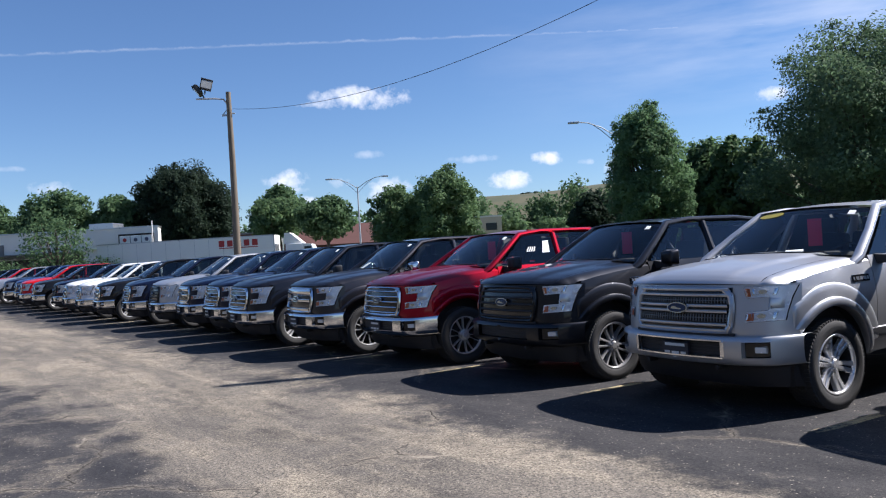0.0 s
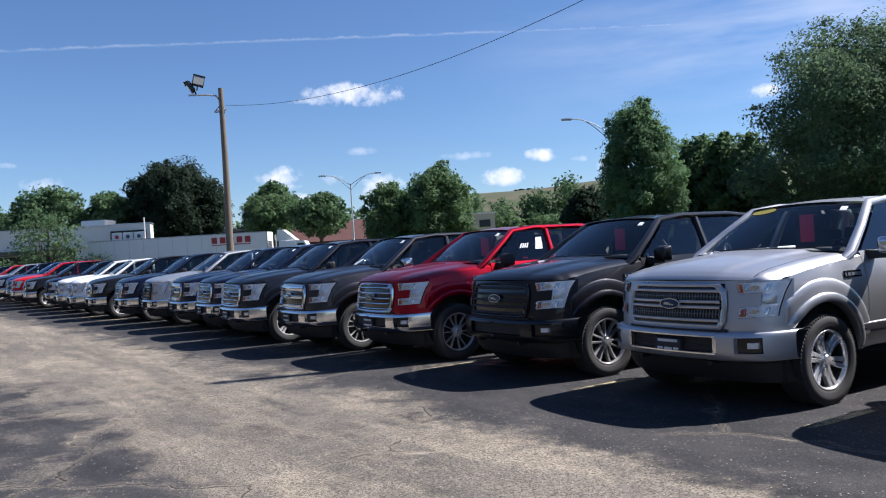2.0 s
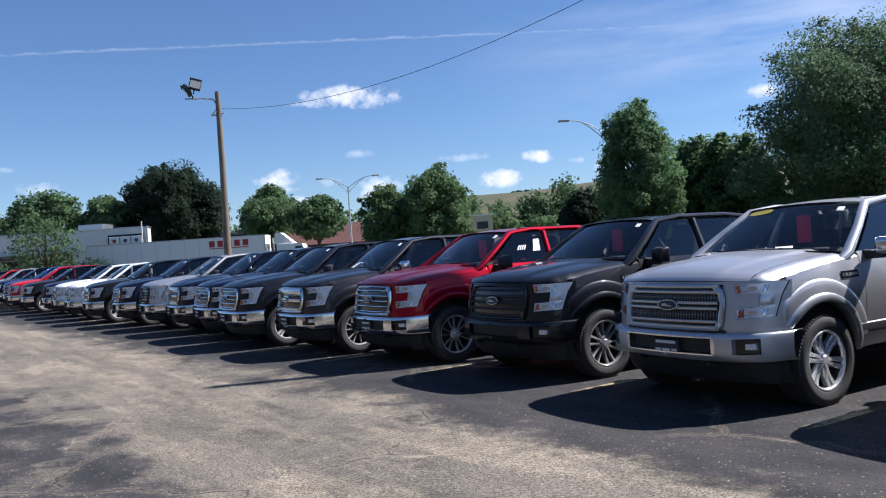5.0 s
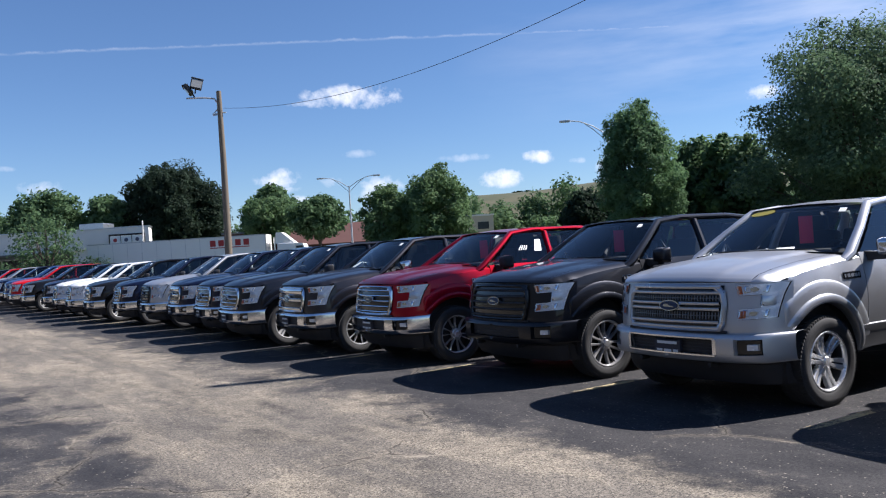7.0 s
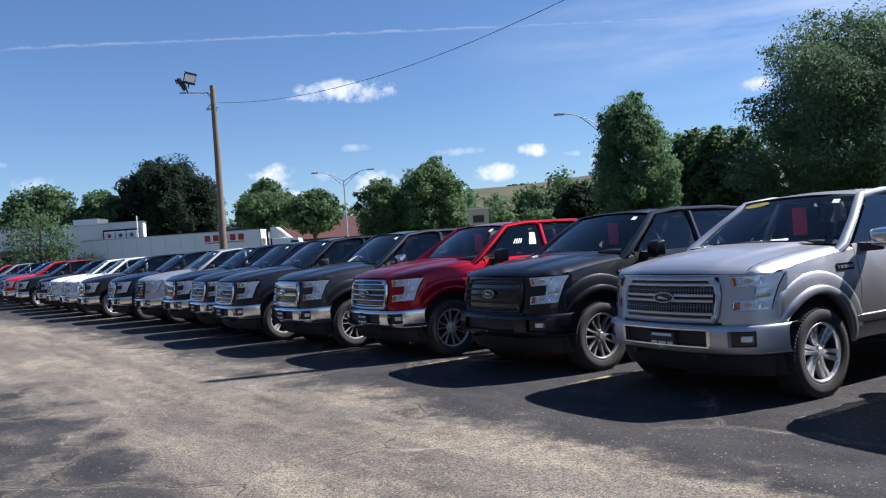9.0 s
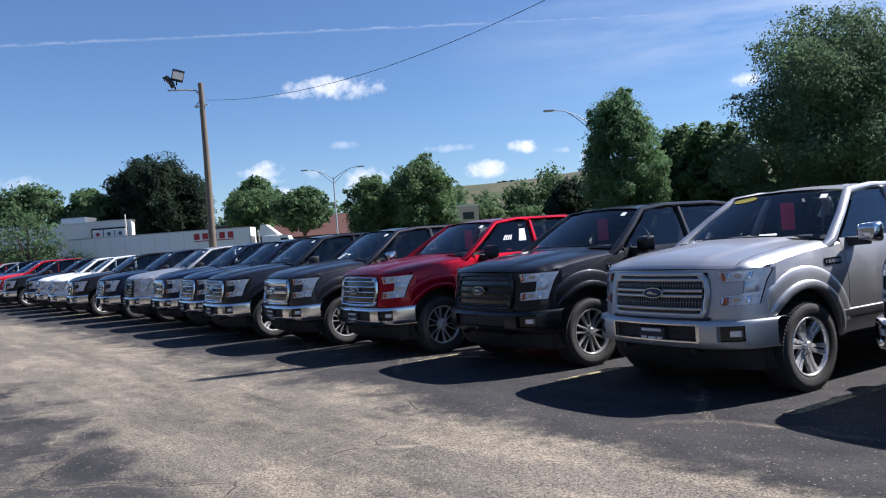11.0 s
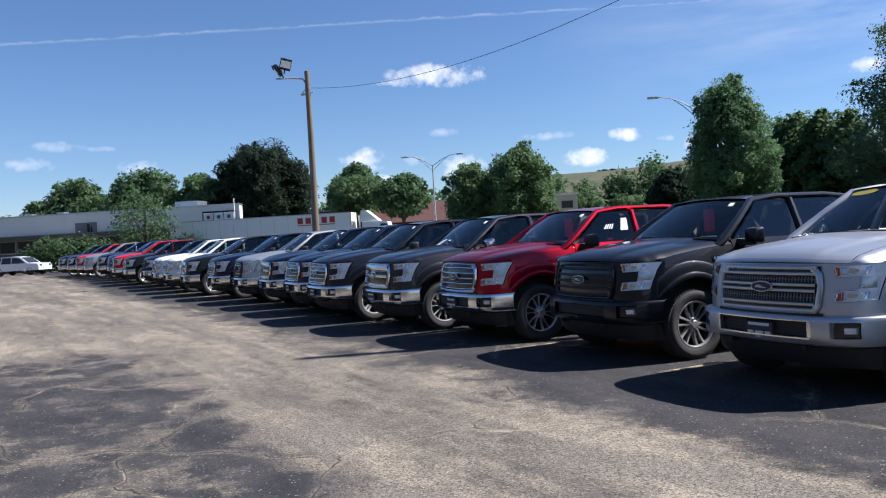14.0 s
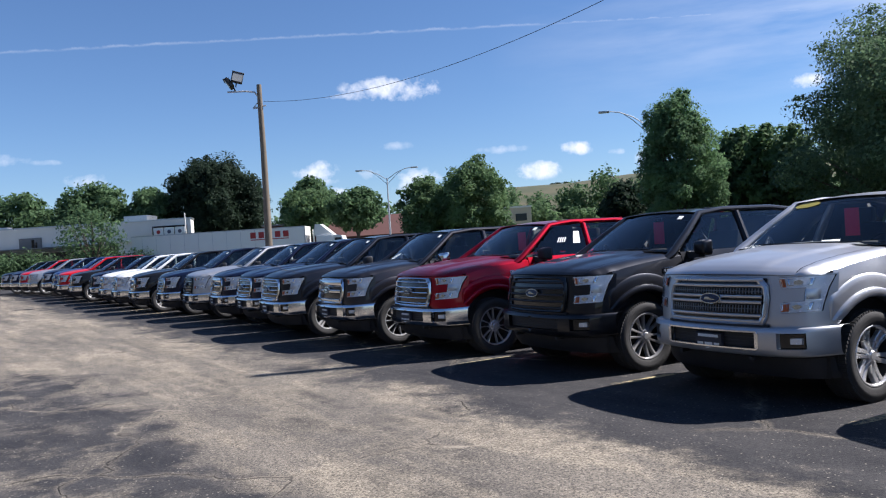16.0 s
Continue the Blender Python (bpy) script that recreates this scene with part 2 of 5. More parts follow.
def tube(points, radii, n=8, cap=True, squash=1.0):
    """A tapering tube along points."""
    verts, faces = [], []
    pts = [Vector(p) for p in points]
    for i, p in enumerate(pts):
        d = (pts[min(i + 1, len(pts) - 1)] - pts[max(i - 1, 0)]).normalized()
        side = d.cross(Vector((0, 0, 1)) if abs(d.z) < 0.95 else Vector((1, 0, 0))).normalized()
        up = side.cross(d)
        for k in range(n):
            a = 2 * math.pi * k / n
            verts.append(p + (side * math.cos(a) + up * math.sin(a) * squash) * radii[i])
    for i in range(len(pts) - 1):
        for k in range(n):
            faces.append((i * n + k, i * n + (k + 1) % n, (i + 1) * n + (k + 1) % n, (i + 1) * n + k))
    if cap:
        faces += [tuple(range(n))[::-1], tuple(range((len(pts) - 1) * n, len(pts) * n))]
    return verts, faces


def revolve(profile, n=40):
    """(x, r) pairs turned about the x axis."""
    verts = [(x, r * math.cos(2 * math.pi * k / n), r * math.sin(2 * math.pi * k / n)) for x, r in profile for k in range(n)]
    faces = []
    for i in range(len(profile) - 1):
        for k in range(n):
            faces.append((i * n + k, i * n + (k + 1) % n, (i + 1) * n + (k + 1) % n, (i + 1) * n + k))
    return verts, faces


def slab(quad, d):
    """Four corners, thickened by the vector d."""
    q = [Vector(p) for p in quad]
    d = Vector(d)
    return q + [p + d for p in q], [(0, 1, 2, 3), (7, 6, 5, 4), (0, 4, 5, 1), (1, 5, 6, 2), (2, 6, 7, 3), (3, 7, 4, 0)]


def thing(name, label, category, group="", m=None, kind=""):
    ob = new(name)
    ob.empty_display_size = 0.2
    if m:
        ob.matrix_world = m
    return tagged(ob, label, category, group, kind)


# ---- the pickup truck: nose towards -y, its left side at +x, front axle over the origin ----
REAR_AXLE, TAIL = 3.68, 4.93




FRONT_AXLE = -0.035
HOOD_LINE = [(0, 1.163), (0.03, 1.190), (0.10, 1.222), (0.30, 1.262), (0.60, 1.300), (0.90, 1.326), (1.20, 1.345), (1.60, 1.360)]


def hood_line(s):
    """Height of the hood's outer edge, s behind its front edge."""
    s = min(max(s, 0.0), 1.59)
    for (a, p), (b, q) in zip(HOOD_LINE, HOOD_LINE[1:]):
        if s <= b:
            return p + (q - p) * (s - a) / (b - a)
    return HOOD_LINE[-1][1]


def nose(x, z=0.8):
    """How far forward the front panel reaches."""
    a = abs(x)
    return -0.925 + 0.055 * (a / 0.6) ** 2 + 1.1 * max(0, a - 0.6) ** 2 + 9.0 * max(0, a - 0.82) ** 2 + 0.16 * max(0, z - 0.78)


def flank(y, z):
    """Half width of the body."""
    w = 0.985 - (0.05 * ((0.95 - z) / 0.45) ** 2 if z < 0.95 else 0.085 * ((z - 0.95) / 0.42) ** 2)
    if y < 0.15:
        w -= 0.035 * ((0.15 - y) / 0.6) ** 2
    return w


def belt(y):
    """Height of the upper edge of the side."""
    if y < 0.62:
        return hood_line(y + 0.55) - 0.045 * min(1, max(0, (y + 0.6) / 0.2))
    return 1.345 if y < 3.1 else 1.40


def outline(y):
    """Half width of the body seen from above, round the front corner."""
    w = flank(max(y, -0.45), belt(max(y, -0.45)))
    if y >= -0.45:
        return w
    lo, hi = 0.3, 0.97
    for _ in range(30):
        mid = (lo + hi) / 2
        lo, hi = (mid, hi) if nose(mid, 1.13) + 0.012 < y else (lo, mid)
    return min(w, lo)


SHOULDER = 0.775


def shoulder_piece(s):
    """The rounded top of the fender, from the hood's edge out to the flank."""
    def at(y, t):
        o = outline(y)
        x = min(SHOULDER, o) + (o - min(SHOULDER, o)) * t
        z0, z1 = hood_line(y - nose(min(SHOULDER, o), 1.17)), belt(y)
        return (s * x, y, z1 + (z0 - z1) * (1 - t ** 2.2))
    return grid(at, steps(-0.742, 0.615, 36), [0, 0.2, 0.4, 0.55, 0.7, 0.8, 0.88, 0.94, 1.0])


ARCH = 0.53


def side_piece(s, y0, y1, z0=0.47):
    """Part of the flank between y0 and y1, with the wheel arches cut out, and its edges turned in."""
    ny, nz = max(3, int((y1 - y0) / 0.04)), 24
    R = ARCH

    def at(u, t):
        top = belt(u)
        z = z0 + (top - z0) * t
        y = u
        for c in (FRONT_AXLE, REAR_AXLE):
            d = math.hypot(y - c, z - 0.40)
            if 1e-6 < d < R:
                k = R / d
                y, z = c + (y - c) * k, 0.40 + (z - 0.40) * k
        y = min(max(y, y0), y1)
        return (s * flank(y, z), y, z)

    def keep(u, t):
        z = z0 + (belt(u) - z0) * t
        return not (u < -0.2 and z < 0.72) and all(math.hypot(u - c, z - 0.40) > R - 0.015 for c in (FRONT_AXLE, REAR_AXLE))

    verts, faces = grid(at, steps(y0, y1, ny), steps(0, 1, nz), keep)
    # the shut edges and the upper edge are turned inwards
    rim = []
    for u in (y0, y1):
        rim.append(grid(lambda a, t, u=u: tuple(Vector(at(u, t)) - Vector((s * a, 0, 0))), [0, 0.05], steps(0, 1, nz), lambda a, t, u=u: keep(u, t)))
    rim.append(grid(lambda u, a: tuple(Vector(at(u, 1)) - Vector((s * a, 0, a * 0.1))), steps(y0, y1, ny), [0, 0.06]))
    return join((verts, faces), *rim)


def flare(s, c):
    """The rolled lip round a wheel arch and the raised muscle line outside it."""
    front = c == FRONT_AXLE
    first, last = radians(4), radians(143 if front else 174)
    prof = [(-0.09, 0.528), (0.012, 0.526), (0.034, 0.532), (0.040, 0.545), (0.039, 0.585), (0.031, 0.600), (0.012, 0.609), (0.011, 0.64), (0.011, 0.68), (0.008, 0.712), (0.002, 0.732), (-0.012, 0.745)]

    def at(a, k):
        d, r = prof[k]
        limit = 0.745
        if front and math.cos(a) < 0:
            limit = min(limit, 0.50 / max(0.05, -math.cos(a)))
        if math.sin(a) > 0:
            limit = min(limit, 0.745 if front else 0.72)
        if r > 0.61:
            r = 0.61 + (r - 0.61) * max(0.04, (limit - 0.61) / 0.135)
        y, z = c + r * math.cos(a), 0.40 + r * math.sin(a)
        end = min(1.0, (last - a) / 0.5 + 0.55, (a - first) / 0.3 + 0.5)
        return (s * (flank(y, max(z, 0.47)) + (d * end if d > 0 else d)), y, z)
    return grid(at, steps(first, last, 44), range(len(prof)))


def patch(quad, off, n=6, m=3):
    """Four corners in x and z, laid on the front panel, off before it."""
    a, b, c, d = [Vector((p[0], p[1], 0)) for p in quad]

    def at(u, v):
        p = a.lerp(b, u).lerp(d.lerp(c, u), v)
        return (p.x, nose(p.x, p.y) - off, p.y)
    return grid(at, steps(0, 1, n), steps(0, 1, m))


LAMP_QUADS = (
    [(0.690, 1.050), (0.928, 1.064), (0.944, 1.147), (0.655, 1.140)],
    [(0.842, 0.944), (0.915, 0.944), (0.928, 1.064), (0.846, 1.059)],
    [(0.686, 0.842), (0.908, 0.856), (0.915, 0.944), (0.690, 0.926)],
)


def grown(quad, g):
    cx, cz = sum(p[0] for p in quad) / 4, sum(p[1] for p in quad) / 4
    return [(x + math.copysign(g, x - cx), z + math.copysign(g, z - cz)) for x, z in quad]


def head_shape(g, off0, off1):
    """The bracket-shaped headlight, grown by g, between two depths."""
    out = []
    for q in LAMP_QUADS:
        q = grown(q, g)
        out.append(patch(q, off1))
        for i in range(4):
            a, b = Vector((*q[i], 0)), Vector((*q[(i + 1) % 4], 0))
            out.append(grid(lambda u, o, a=a, b=b: (lambda p: (p.x, nose(p.x, p.y) - o, p.y))(a.lerp(b, u)), steps(0, 1, 6), [off0, off1]))
    return join(*out)


def hood_mesh():
    def at(u, v):
        x = 0.768 * u
        y0, y1 = nose(x, 1.17) + 0.002, 0.55 - 0.08 * u * u
        y = y0 + (y1 - y0) * v
        a = abs(u)
        z = hood_line((y - nose(x, 1.17)) * (1 + 0.06 * (1 - a))) + (0.014 + 0.016 * v) * (1 - a ** 2.2)
        # raised centre between two creases
        z += 0.020 * (1 / (1 + math.exp((a - 0.60 - 0.12 * v) / 0.025))) * min(1, v * 7)
        return (x, y, z)
    vs = [0, 0.01, 0.02, 0.035, 0.05, 0.07, 0.1, 0.14, 0.18] + steps(0.24, 1, 18)
    top = grid(at, steps(-1, 1, 48), vs)
    front = grid(lambda u, k: tuple(Vector(at(u, 0)) - Vector((0, -0.016 * k, 0.012 * k))), steps(-1, 1, 48), [0, 1])
    return join(top, front)


def front_panel_mesh():
    return grid(lambda x, z: (x, nose(x, z) + 0.012, z), steps(-0.955, 0.955, 48), steps(0.70, 1.163, 10))


BUMPER_PROF = [(0.462, -0.06), (0.464, 0.01), (0.472, 0.040), (0.488, 0.055), (0.535, 0.064), (0.600, 0.067), (0.672, 0.064), (0.695, 0.058), (0.710, 0.044), (0.716, 0.020), (0.717, -0.10)]


def bumper_mesh():
    def at(x, k):
        z, o = BUMPER_PROF[k]
        a = abs(x)
        return (x * (1.012 + 0.014 * (o > 0)), nose(x, 0.7) - o - 0.01, z + 0.015 * max(0, a - 0.5))

    def keep(x, k):
        a = abs(x)
        return not (4 <= k < 6 and (a < 0.50 or 0.675 < a < 0.865))
    marks = [0.50, 0.675, 0.865]
    xs = sorted(set(steps(-0.972, 0.972, 44) + marks + [-v for v in marks]))
    front = grid(at, xs, range(len(BUMPER_PROF)), keep)
    walls = []
    for x0, x1 in ((-0.50, 0.50), (0.675, 0.865), (-0.865, -0.675)):
        for k in (4, 6):
            walls.append(grid(lambda x, d, k=k: tuple(Vector(at(x, k)) + Vector((0, d, 0))), steps(x0, x1, 8), [0, 0.05]))
        for x in (x0, x1):
            walls.append(grid(lambda d, k, x=x: tuple(Vector(at(x, k)) + Vector((0, d, 0))), [0, 0.05], range(4, 7)))
    return join(front, *walls)


def bumper_trim_mesh():
    """A bright rim round the opening in the bumper, and along its upper edge."""
    def ring_bar(x0, x1, z0, z1):
        return on_nose(x0, x1, z0, z1, 0.06, 0.083, 12, False)
    return join(ring_bar(-0.520, 0.520, 0.672, 0.688), ring_bar(-0.520, 0.520, 0.520, 0.536), ring_bar(0.500, 0.535, 0.522, 0.686), ring_bar(-0.535, -0.500, 0.522, 0.686))


def wheel_meshes(style):
    tyre_prof = [(-0.10, 0.268), (-0.128, 0.285), (-0.14, 0.315), (-0.142, 0.345), (-0.134, 0.375), (-0.118, 0.394), (-0.09, 0.402), (-0.05, 0.405), (0, 0.406), (0.05, 0.405), (0.09, 0.402), (0.118, 0.394), (0.134, 0.375), (0.142, 0.345), (0.141, 0.335), (0.136, 0.300), (0.129, 0.283), (0.118, 0.270), (0.105, 0.266)]
    tyre = revolve(tyre_prof, 56)
    blocks = []
    for k in range(72):
        a = 2 * math.pi * k / 72
        for x0, x1, sh, top in ((-0.126, -0.075, 0, 0.4055), (-0.06, -0.005, 0.5, 0.4095), (0.005, 0.06, 0.0, 0.4095), (0.075, 0.126, 0.5, 0.4055)):
            b = box(x0, x1, -0.0125, 0.0125, 0.385, top)
            blocks.append(moved(b, Matrix.Rotation(a + sh * 2 * math.pi / 72, 4, "X") @ Matrix.Rotation(radians(9 if x0 > 0 else -9), 4, "Z")))
    lip = revolve([(0.100, 0.268), (0.122, 0.272), (0.128, 0.268), (0.126, 0.258), (0.112, 0.249), (0.090, 0.246)], 56)
    spec = {"alloy": (6, 0.017, 0.034, 0.031, 0.052), "chrome": (6, 0.008, 0.055, 0.014, 0.019), "sport": (6, 0.020, 0.052, 0.022, 0.030)}[style]
    n, lat0, lat1, w0, w1 = spec
    spokes = []
    for k in range(n):
        turn = Matrix.Rotation(2 * math.pi * k / n, 4, "X")
        for side in (-1, 1):
            def at(r, q, side=side):
                f = (r - 0.045) / 0.21
                lat, w = lat0 + (lat1 - lat0) * f, w0 + (w1 - w0) * f
                x = 0.098 - 0.016 * math.sin(math.pi * min(1, f)) + 0.014 * f
                off, dx = ((-1.0, -0.045), (-0.95, -0.006), (-0.7, 0.002), (0.7, 0.0), (0.95, -0.008), (1.0, -0.045))[q]
                return (x + dx, side * lat + off * w / 2 * side, r)
            spokes.append(moved(grid(at, steps(0.045, 0.255, 7), range(6)), turn))
    hub = revolve([(0.04, 0.082), (0.088, 0.080), (0.095, 0.072), (0.095, 0.048), (0.104, 0.044), (0.112, 0.036), (0.114, 0.0)], 28)
    nuts = []
    for k in range(6):
        a = 2 * math.pi * (k + 0.5) / 6
        nuts.append(moved(revolve([(0.088, 0.010), (0.106, 0.009), (0.108, 0.0)], 8), Matrix.Translation((0, 0.061 * math.cos(a), 0.061 * math.sin(a)))))
    rim = join(lip, hub, *spokes, *nuts)
    disc = revolve([(0.0, 0.2), (0.005, 0.2), (0.005, 0.0)], 32)
    # barrel and backing disc, coloured dark to paint in the shade between the spokes
    back = join(revolve([(0.095, 0.2465), (0.0, 0.236), (-0.03, 0.236), (-0.03, 0.0)], 40))
    return tyre, join(*blocks), rim, join(disc), back


def on_nose(x0, x1, z0, z1, off0, off1, n=8, lean=True):
    """A bar or plate that follows the front panel, between two depths before it."""
    xs = steps(x0, x1, n)

    def f(x, z, o):
        return (x, nose(x, z if lean else 0.7) - o, z)
    ring = [(z0, off0), (z0 + 0.1 * (z1 - z0), off1), (z1 - 0.1 * (z1 - z0), off1), (z1, off0)]
    verts, faces = grid(lambda x, k: f(x, *ring[k]), xs, range(4))
    ends = join(([f(x0, *r) for r in ring], [(0, 1, 2, 3)]), ([f(x1, *r) for r in ring], [(3, 2, 1, 0)]))
    return join((verts, faces), ends)


def frame_poly(outer, inner, off0, off1):
    """A flat ring between two outlines of equal length given in x and z, standing before the front panel."""
    n = len(outer)
    verts = []
    half = [tuple((a + b) / 2 for a, b in zip(p, q)) for p, q in zip(outer, inner)]
    near_o = [tuple(a + (b - a) * 0.12 for a, b in zip(p, q)) for p, q in zip(outer, inner)]
    near_i = [tuple(a + (b - a) * 0.88 for a, b in zip(p, q)) for p, q in zip(outer, inner)]
    rise = off1 - off0
    for o, off in ((outer, off0), (near_o, off0 + 0.7 * rise), (half, off1), (near_i, off0 + 0.7 * rise), (inner, off0)):
        verts += [(x, nose(x, z) - off, z) for x, z in o]
    faces = []
    for r in range(4):
        for i in range(n):
            j = (i + 1) % n
            faces.append((r * n + i, r * n + j, (r + 1) * n + j, (r + 1) * n + i))
    return verts, faces


def nose_poly(poly, off0, off1):
    n = len(poly)
    verts = [(x, nose(x, z) - off, z) for off in (off0, off1) for x, z in poly]
    return verts, [tuple(range(n, 2 * n))] + [(i, (i + 1) % n, n + (i + 1) % n, n + i) for i in range(n)]


def round_bar(x0, x1, z, h, off0, off1, n=10):
    """A bar with a rounded face, following the front panel."""
    ring = [(-1.0, 0.0), (-0.92, 0.55), (-0.6, 0.88), (0.0, 1.0), (0.6, 0.88), (0.92, 0.55), (1.0, 0.0)]
    return grid(lambda x, k: (x, nose(x, z) - off0 - (off1 - off0) * ring[k][1], z + h * ring[k][0]), steps(x0, x1, n), range(7))


def mirror_x(vf):
    return [(-v[0], v[1], v[2]) for v in vf[0]], [f[::-1] for f in vf[1]]


GR_OUT = [(-0.575, 0.80), (-0.585, 0.96), (-0.570, 1.08), (-0.50, 1.148), (-0.25, 1.155), (0, 1.158), (0.25, 1.155), (0.50, 1.148), (0.570, 1.08), (0.585, 0.96), (0.575, 0.80), (0.54, 0.735), (0.25, 0.73), (0, 0.73), (-0.25, 0.73), (-0.54, 0.735)]


def inset(poly, d, cz=0.95):
    return [(x - math.copysign(d, x) if abs(x) > 0.4 else x, z - math.copysign(d * 0.8, z - cz) if abs(z - cz) > 0.1 else z) for x, z in poly]


MESHES = {}


def cached(key, make, smooth=35):
    if key not in MESHES:
        MESHES[key] = mesh_of(key.split("/")[0], make(), None, smooth)
    return MESHES[key]


CAB = 0.88


def low(vf):
    """The cab above the belt line, brought to its true height."""
    return [(v[0], v[1], v[2] if v[2] < 1.345 else 1.345 + CAB * (v[2] - 1.345)) for v in vf[0]], vf[1]


def cab_frame_mesh():
    """Pillars and roof rails, one side after the other."""
    out = []
    for s in (1, -1):
        def P(x, y, z):
            return Vector((s * x, y, z))
        base_a, top_a = P(0.905, 0.50, 1.335), P(0.675, 1.20, 1.865)
        bars = [
            ([P(0.885, 0.36, 1.24), base_a, P(0.80, 0.86, 1.61), top_a, P(0.655, 1.62, 1.915), P(0.655, 2.5, 1.91), P(0.675, 2.98, 1.85), P(0.74, 3.10, 1.70), P(0.90, 3.16, 1.345)],
             [0.040, 0.050, 0.044, 0.046, 0.042, 0.042, 0.05, 0.075, 0.09]),
            ([P(0.915, 1.80, 1.335), P(0.70, 1.84, 1.87)], [0.05, 0.042]),
        ]
        for pts, rad in bars:
            out.append(tube(pts, rad, 10))
    return join(*out)


def roof_mesh():
    def at(u, v):
        x = 0.665 * u
        y = 1.17 - 0.05 * (1 - u * u) + (1.83 + 0.05 * (1 - u * u)) * v
        z = 1.885 + 0.062 * (1 - u ** 2) ** 0.8 * min(1, 0.55 + v * 3) + 0.02 * math.sin(math.pi * min(1, v * 1.05))
        return (x, y, z)
    ribs = [box(x - 0.03, x + 0.03, 1.6, 2.9, 1.945, 1.957, 0.004) for x in (-0.36, 0.36)]
    return join(grid(at, steps(-1, 1, 20), steps(0, 1, 16)), *ribs)


def windshield_mesh():
    def at(u, v):
        x = (0.86 * (1 - v) + 0.655 * v) * u
        y = 0.50 - 0.14 * (1 - u * u) + (0.70 + 0.08 * (1 - u * u)) * v
        z = 1.345 + 0.03 * (1 - u * u) + (1.885 - 1.345) * v
        return (x, y, z + 0.012 * math.sin(math.pi * v))
    return grid(at, steps(-1, 1, 16), steps(0, 1, 10))


def windshield_point(u, v, lift=0.0):
    x = (0.86 * (1 - v) + 0.655 * v) * u
    y = 0.50 - 0.14 * (1 - u * u) + (0.70 + 0.08 * (1 - u * u)) * v
    z = 1.345 + CAB * (0.03 * (1 - u * u) + 0.54 * v + 0.012 * math.sin(math.pi * v))
    return Vector((x, y + lift, z - lift * 0.3))


def side_window(s, rear):
    if rear:
        q = [(0.905, 1.86, 1.345), (0.895, 2.96, 1.345), (0.69, 2.90, 1.855), (0.69, 1.88, 1.865)]
    else:
        q = [(0.905, 0.66, 1.345), (0.905, 1.75, 1.345), (0.69, 1.79, 1.865), (0.70, 1.27, 1.86)]

    def at(u, v):
        a = Vector(q[0]).lerp(Vector(q[1]), u)
        b = Vector(q[3]).lerp(Vector(q[2]), u)
        p = a.lerp(b, v)
        return (s * (p.x + 0.012 * math.sin(math.pi * v)), p.y, p.z)
    return grid(at, steps(0, 1, 4), steps(0, 1, 4))


def mirror_meshes(s):
    # the right-hand mirror is folded back against the door
    fold = Matrix.Identity(4) if s > 0 else Matrix.Translation((-0.93, 0.68, 0)) @ Matrix.Rotation(radians(-72), 4, "Z") @ Matrix.Translation((0.93, -0.62, 0))
    bm = bmesh.new()
    bmesh.ops.create_cube(bm, size=1.0, matrix=Matrix.Translation((s * 1.115, 0.66, 1.405)) @ Matrix.Diagonal((0.23, 0.14, 0.20, 1)))
    for v in bm.verts:
        if v.co.y < 0.66:
            v.co.x += (s * 1.115 - v.co.x) * 0.25
            v.co.z += (1.405 - v.co.z) * 0.25
    bmesh.ops.bevel(bm, geom=bm.edges, offset=0.035, segments=3, affect="EDGES", profile=0.5)
    bm.verts.index_update()
    cap = [v.co.copy() for v in bm.verts], [tuple(v.index for v in f.verts) for f in bm.faces]
    bm.free()
    arm = slab([(s * 0.90, 0.60, 1.28), (s * 1.10, 0.62, 1.29), (s * 1.10, 0.62, 1.35), (s * 0.90, 0.60, 1.37)], (0, 0.10, 0))
    glass_ = slab([(s * 1.03, 0.735, 1.33), (s * 1.20, 0.735, 1.33), (s * 1.20, 0.735, 1.48), (s * 1.03, 0.735, 1.48)], (0, 0.006, 0))
    back = Matrix.Translation((0, 0.12, -0.02))
    return moved(cap, back @ fold), moved(arm, back @ fold), moved(glass_, back @ fold)


def seat_mesh(x, y):
    return join(box(x - 0.26, x + 0.26, y - 0.25, y + 0.27, 0.78, 0.98, 0.05),
                moved(box(-0.26, 0.26, -0.07, 0.07, 0, 0.66, 0.05), Matrix.Translation((x, y + 0.28, 0.92)) @ Matrix.Rotation(radians(-14), 4, "X")),
                box(x - 0.13, x + 0.13, y + 0.38, y + 0.48, 1.56, 1.74, 0.04))


def oval(cx, cz, a, b, off0, off1, n=20):
    return nose_poly([(cx + a * math.cos(2 * math.pi * k / n), cz + b * math.sin(2 * math.pi * k / n)) for k in range(n)], off0, off1)


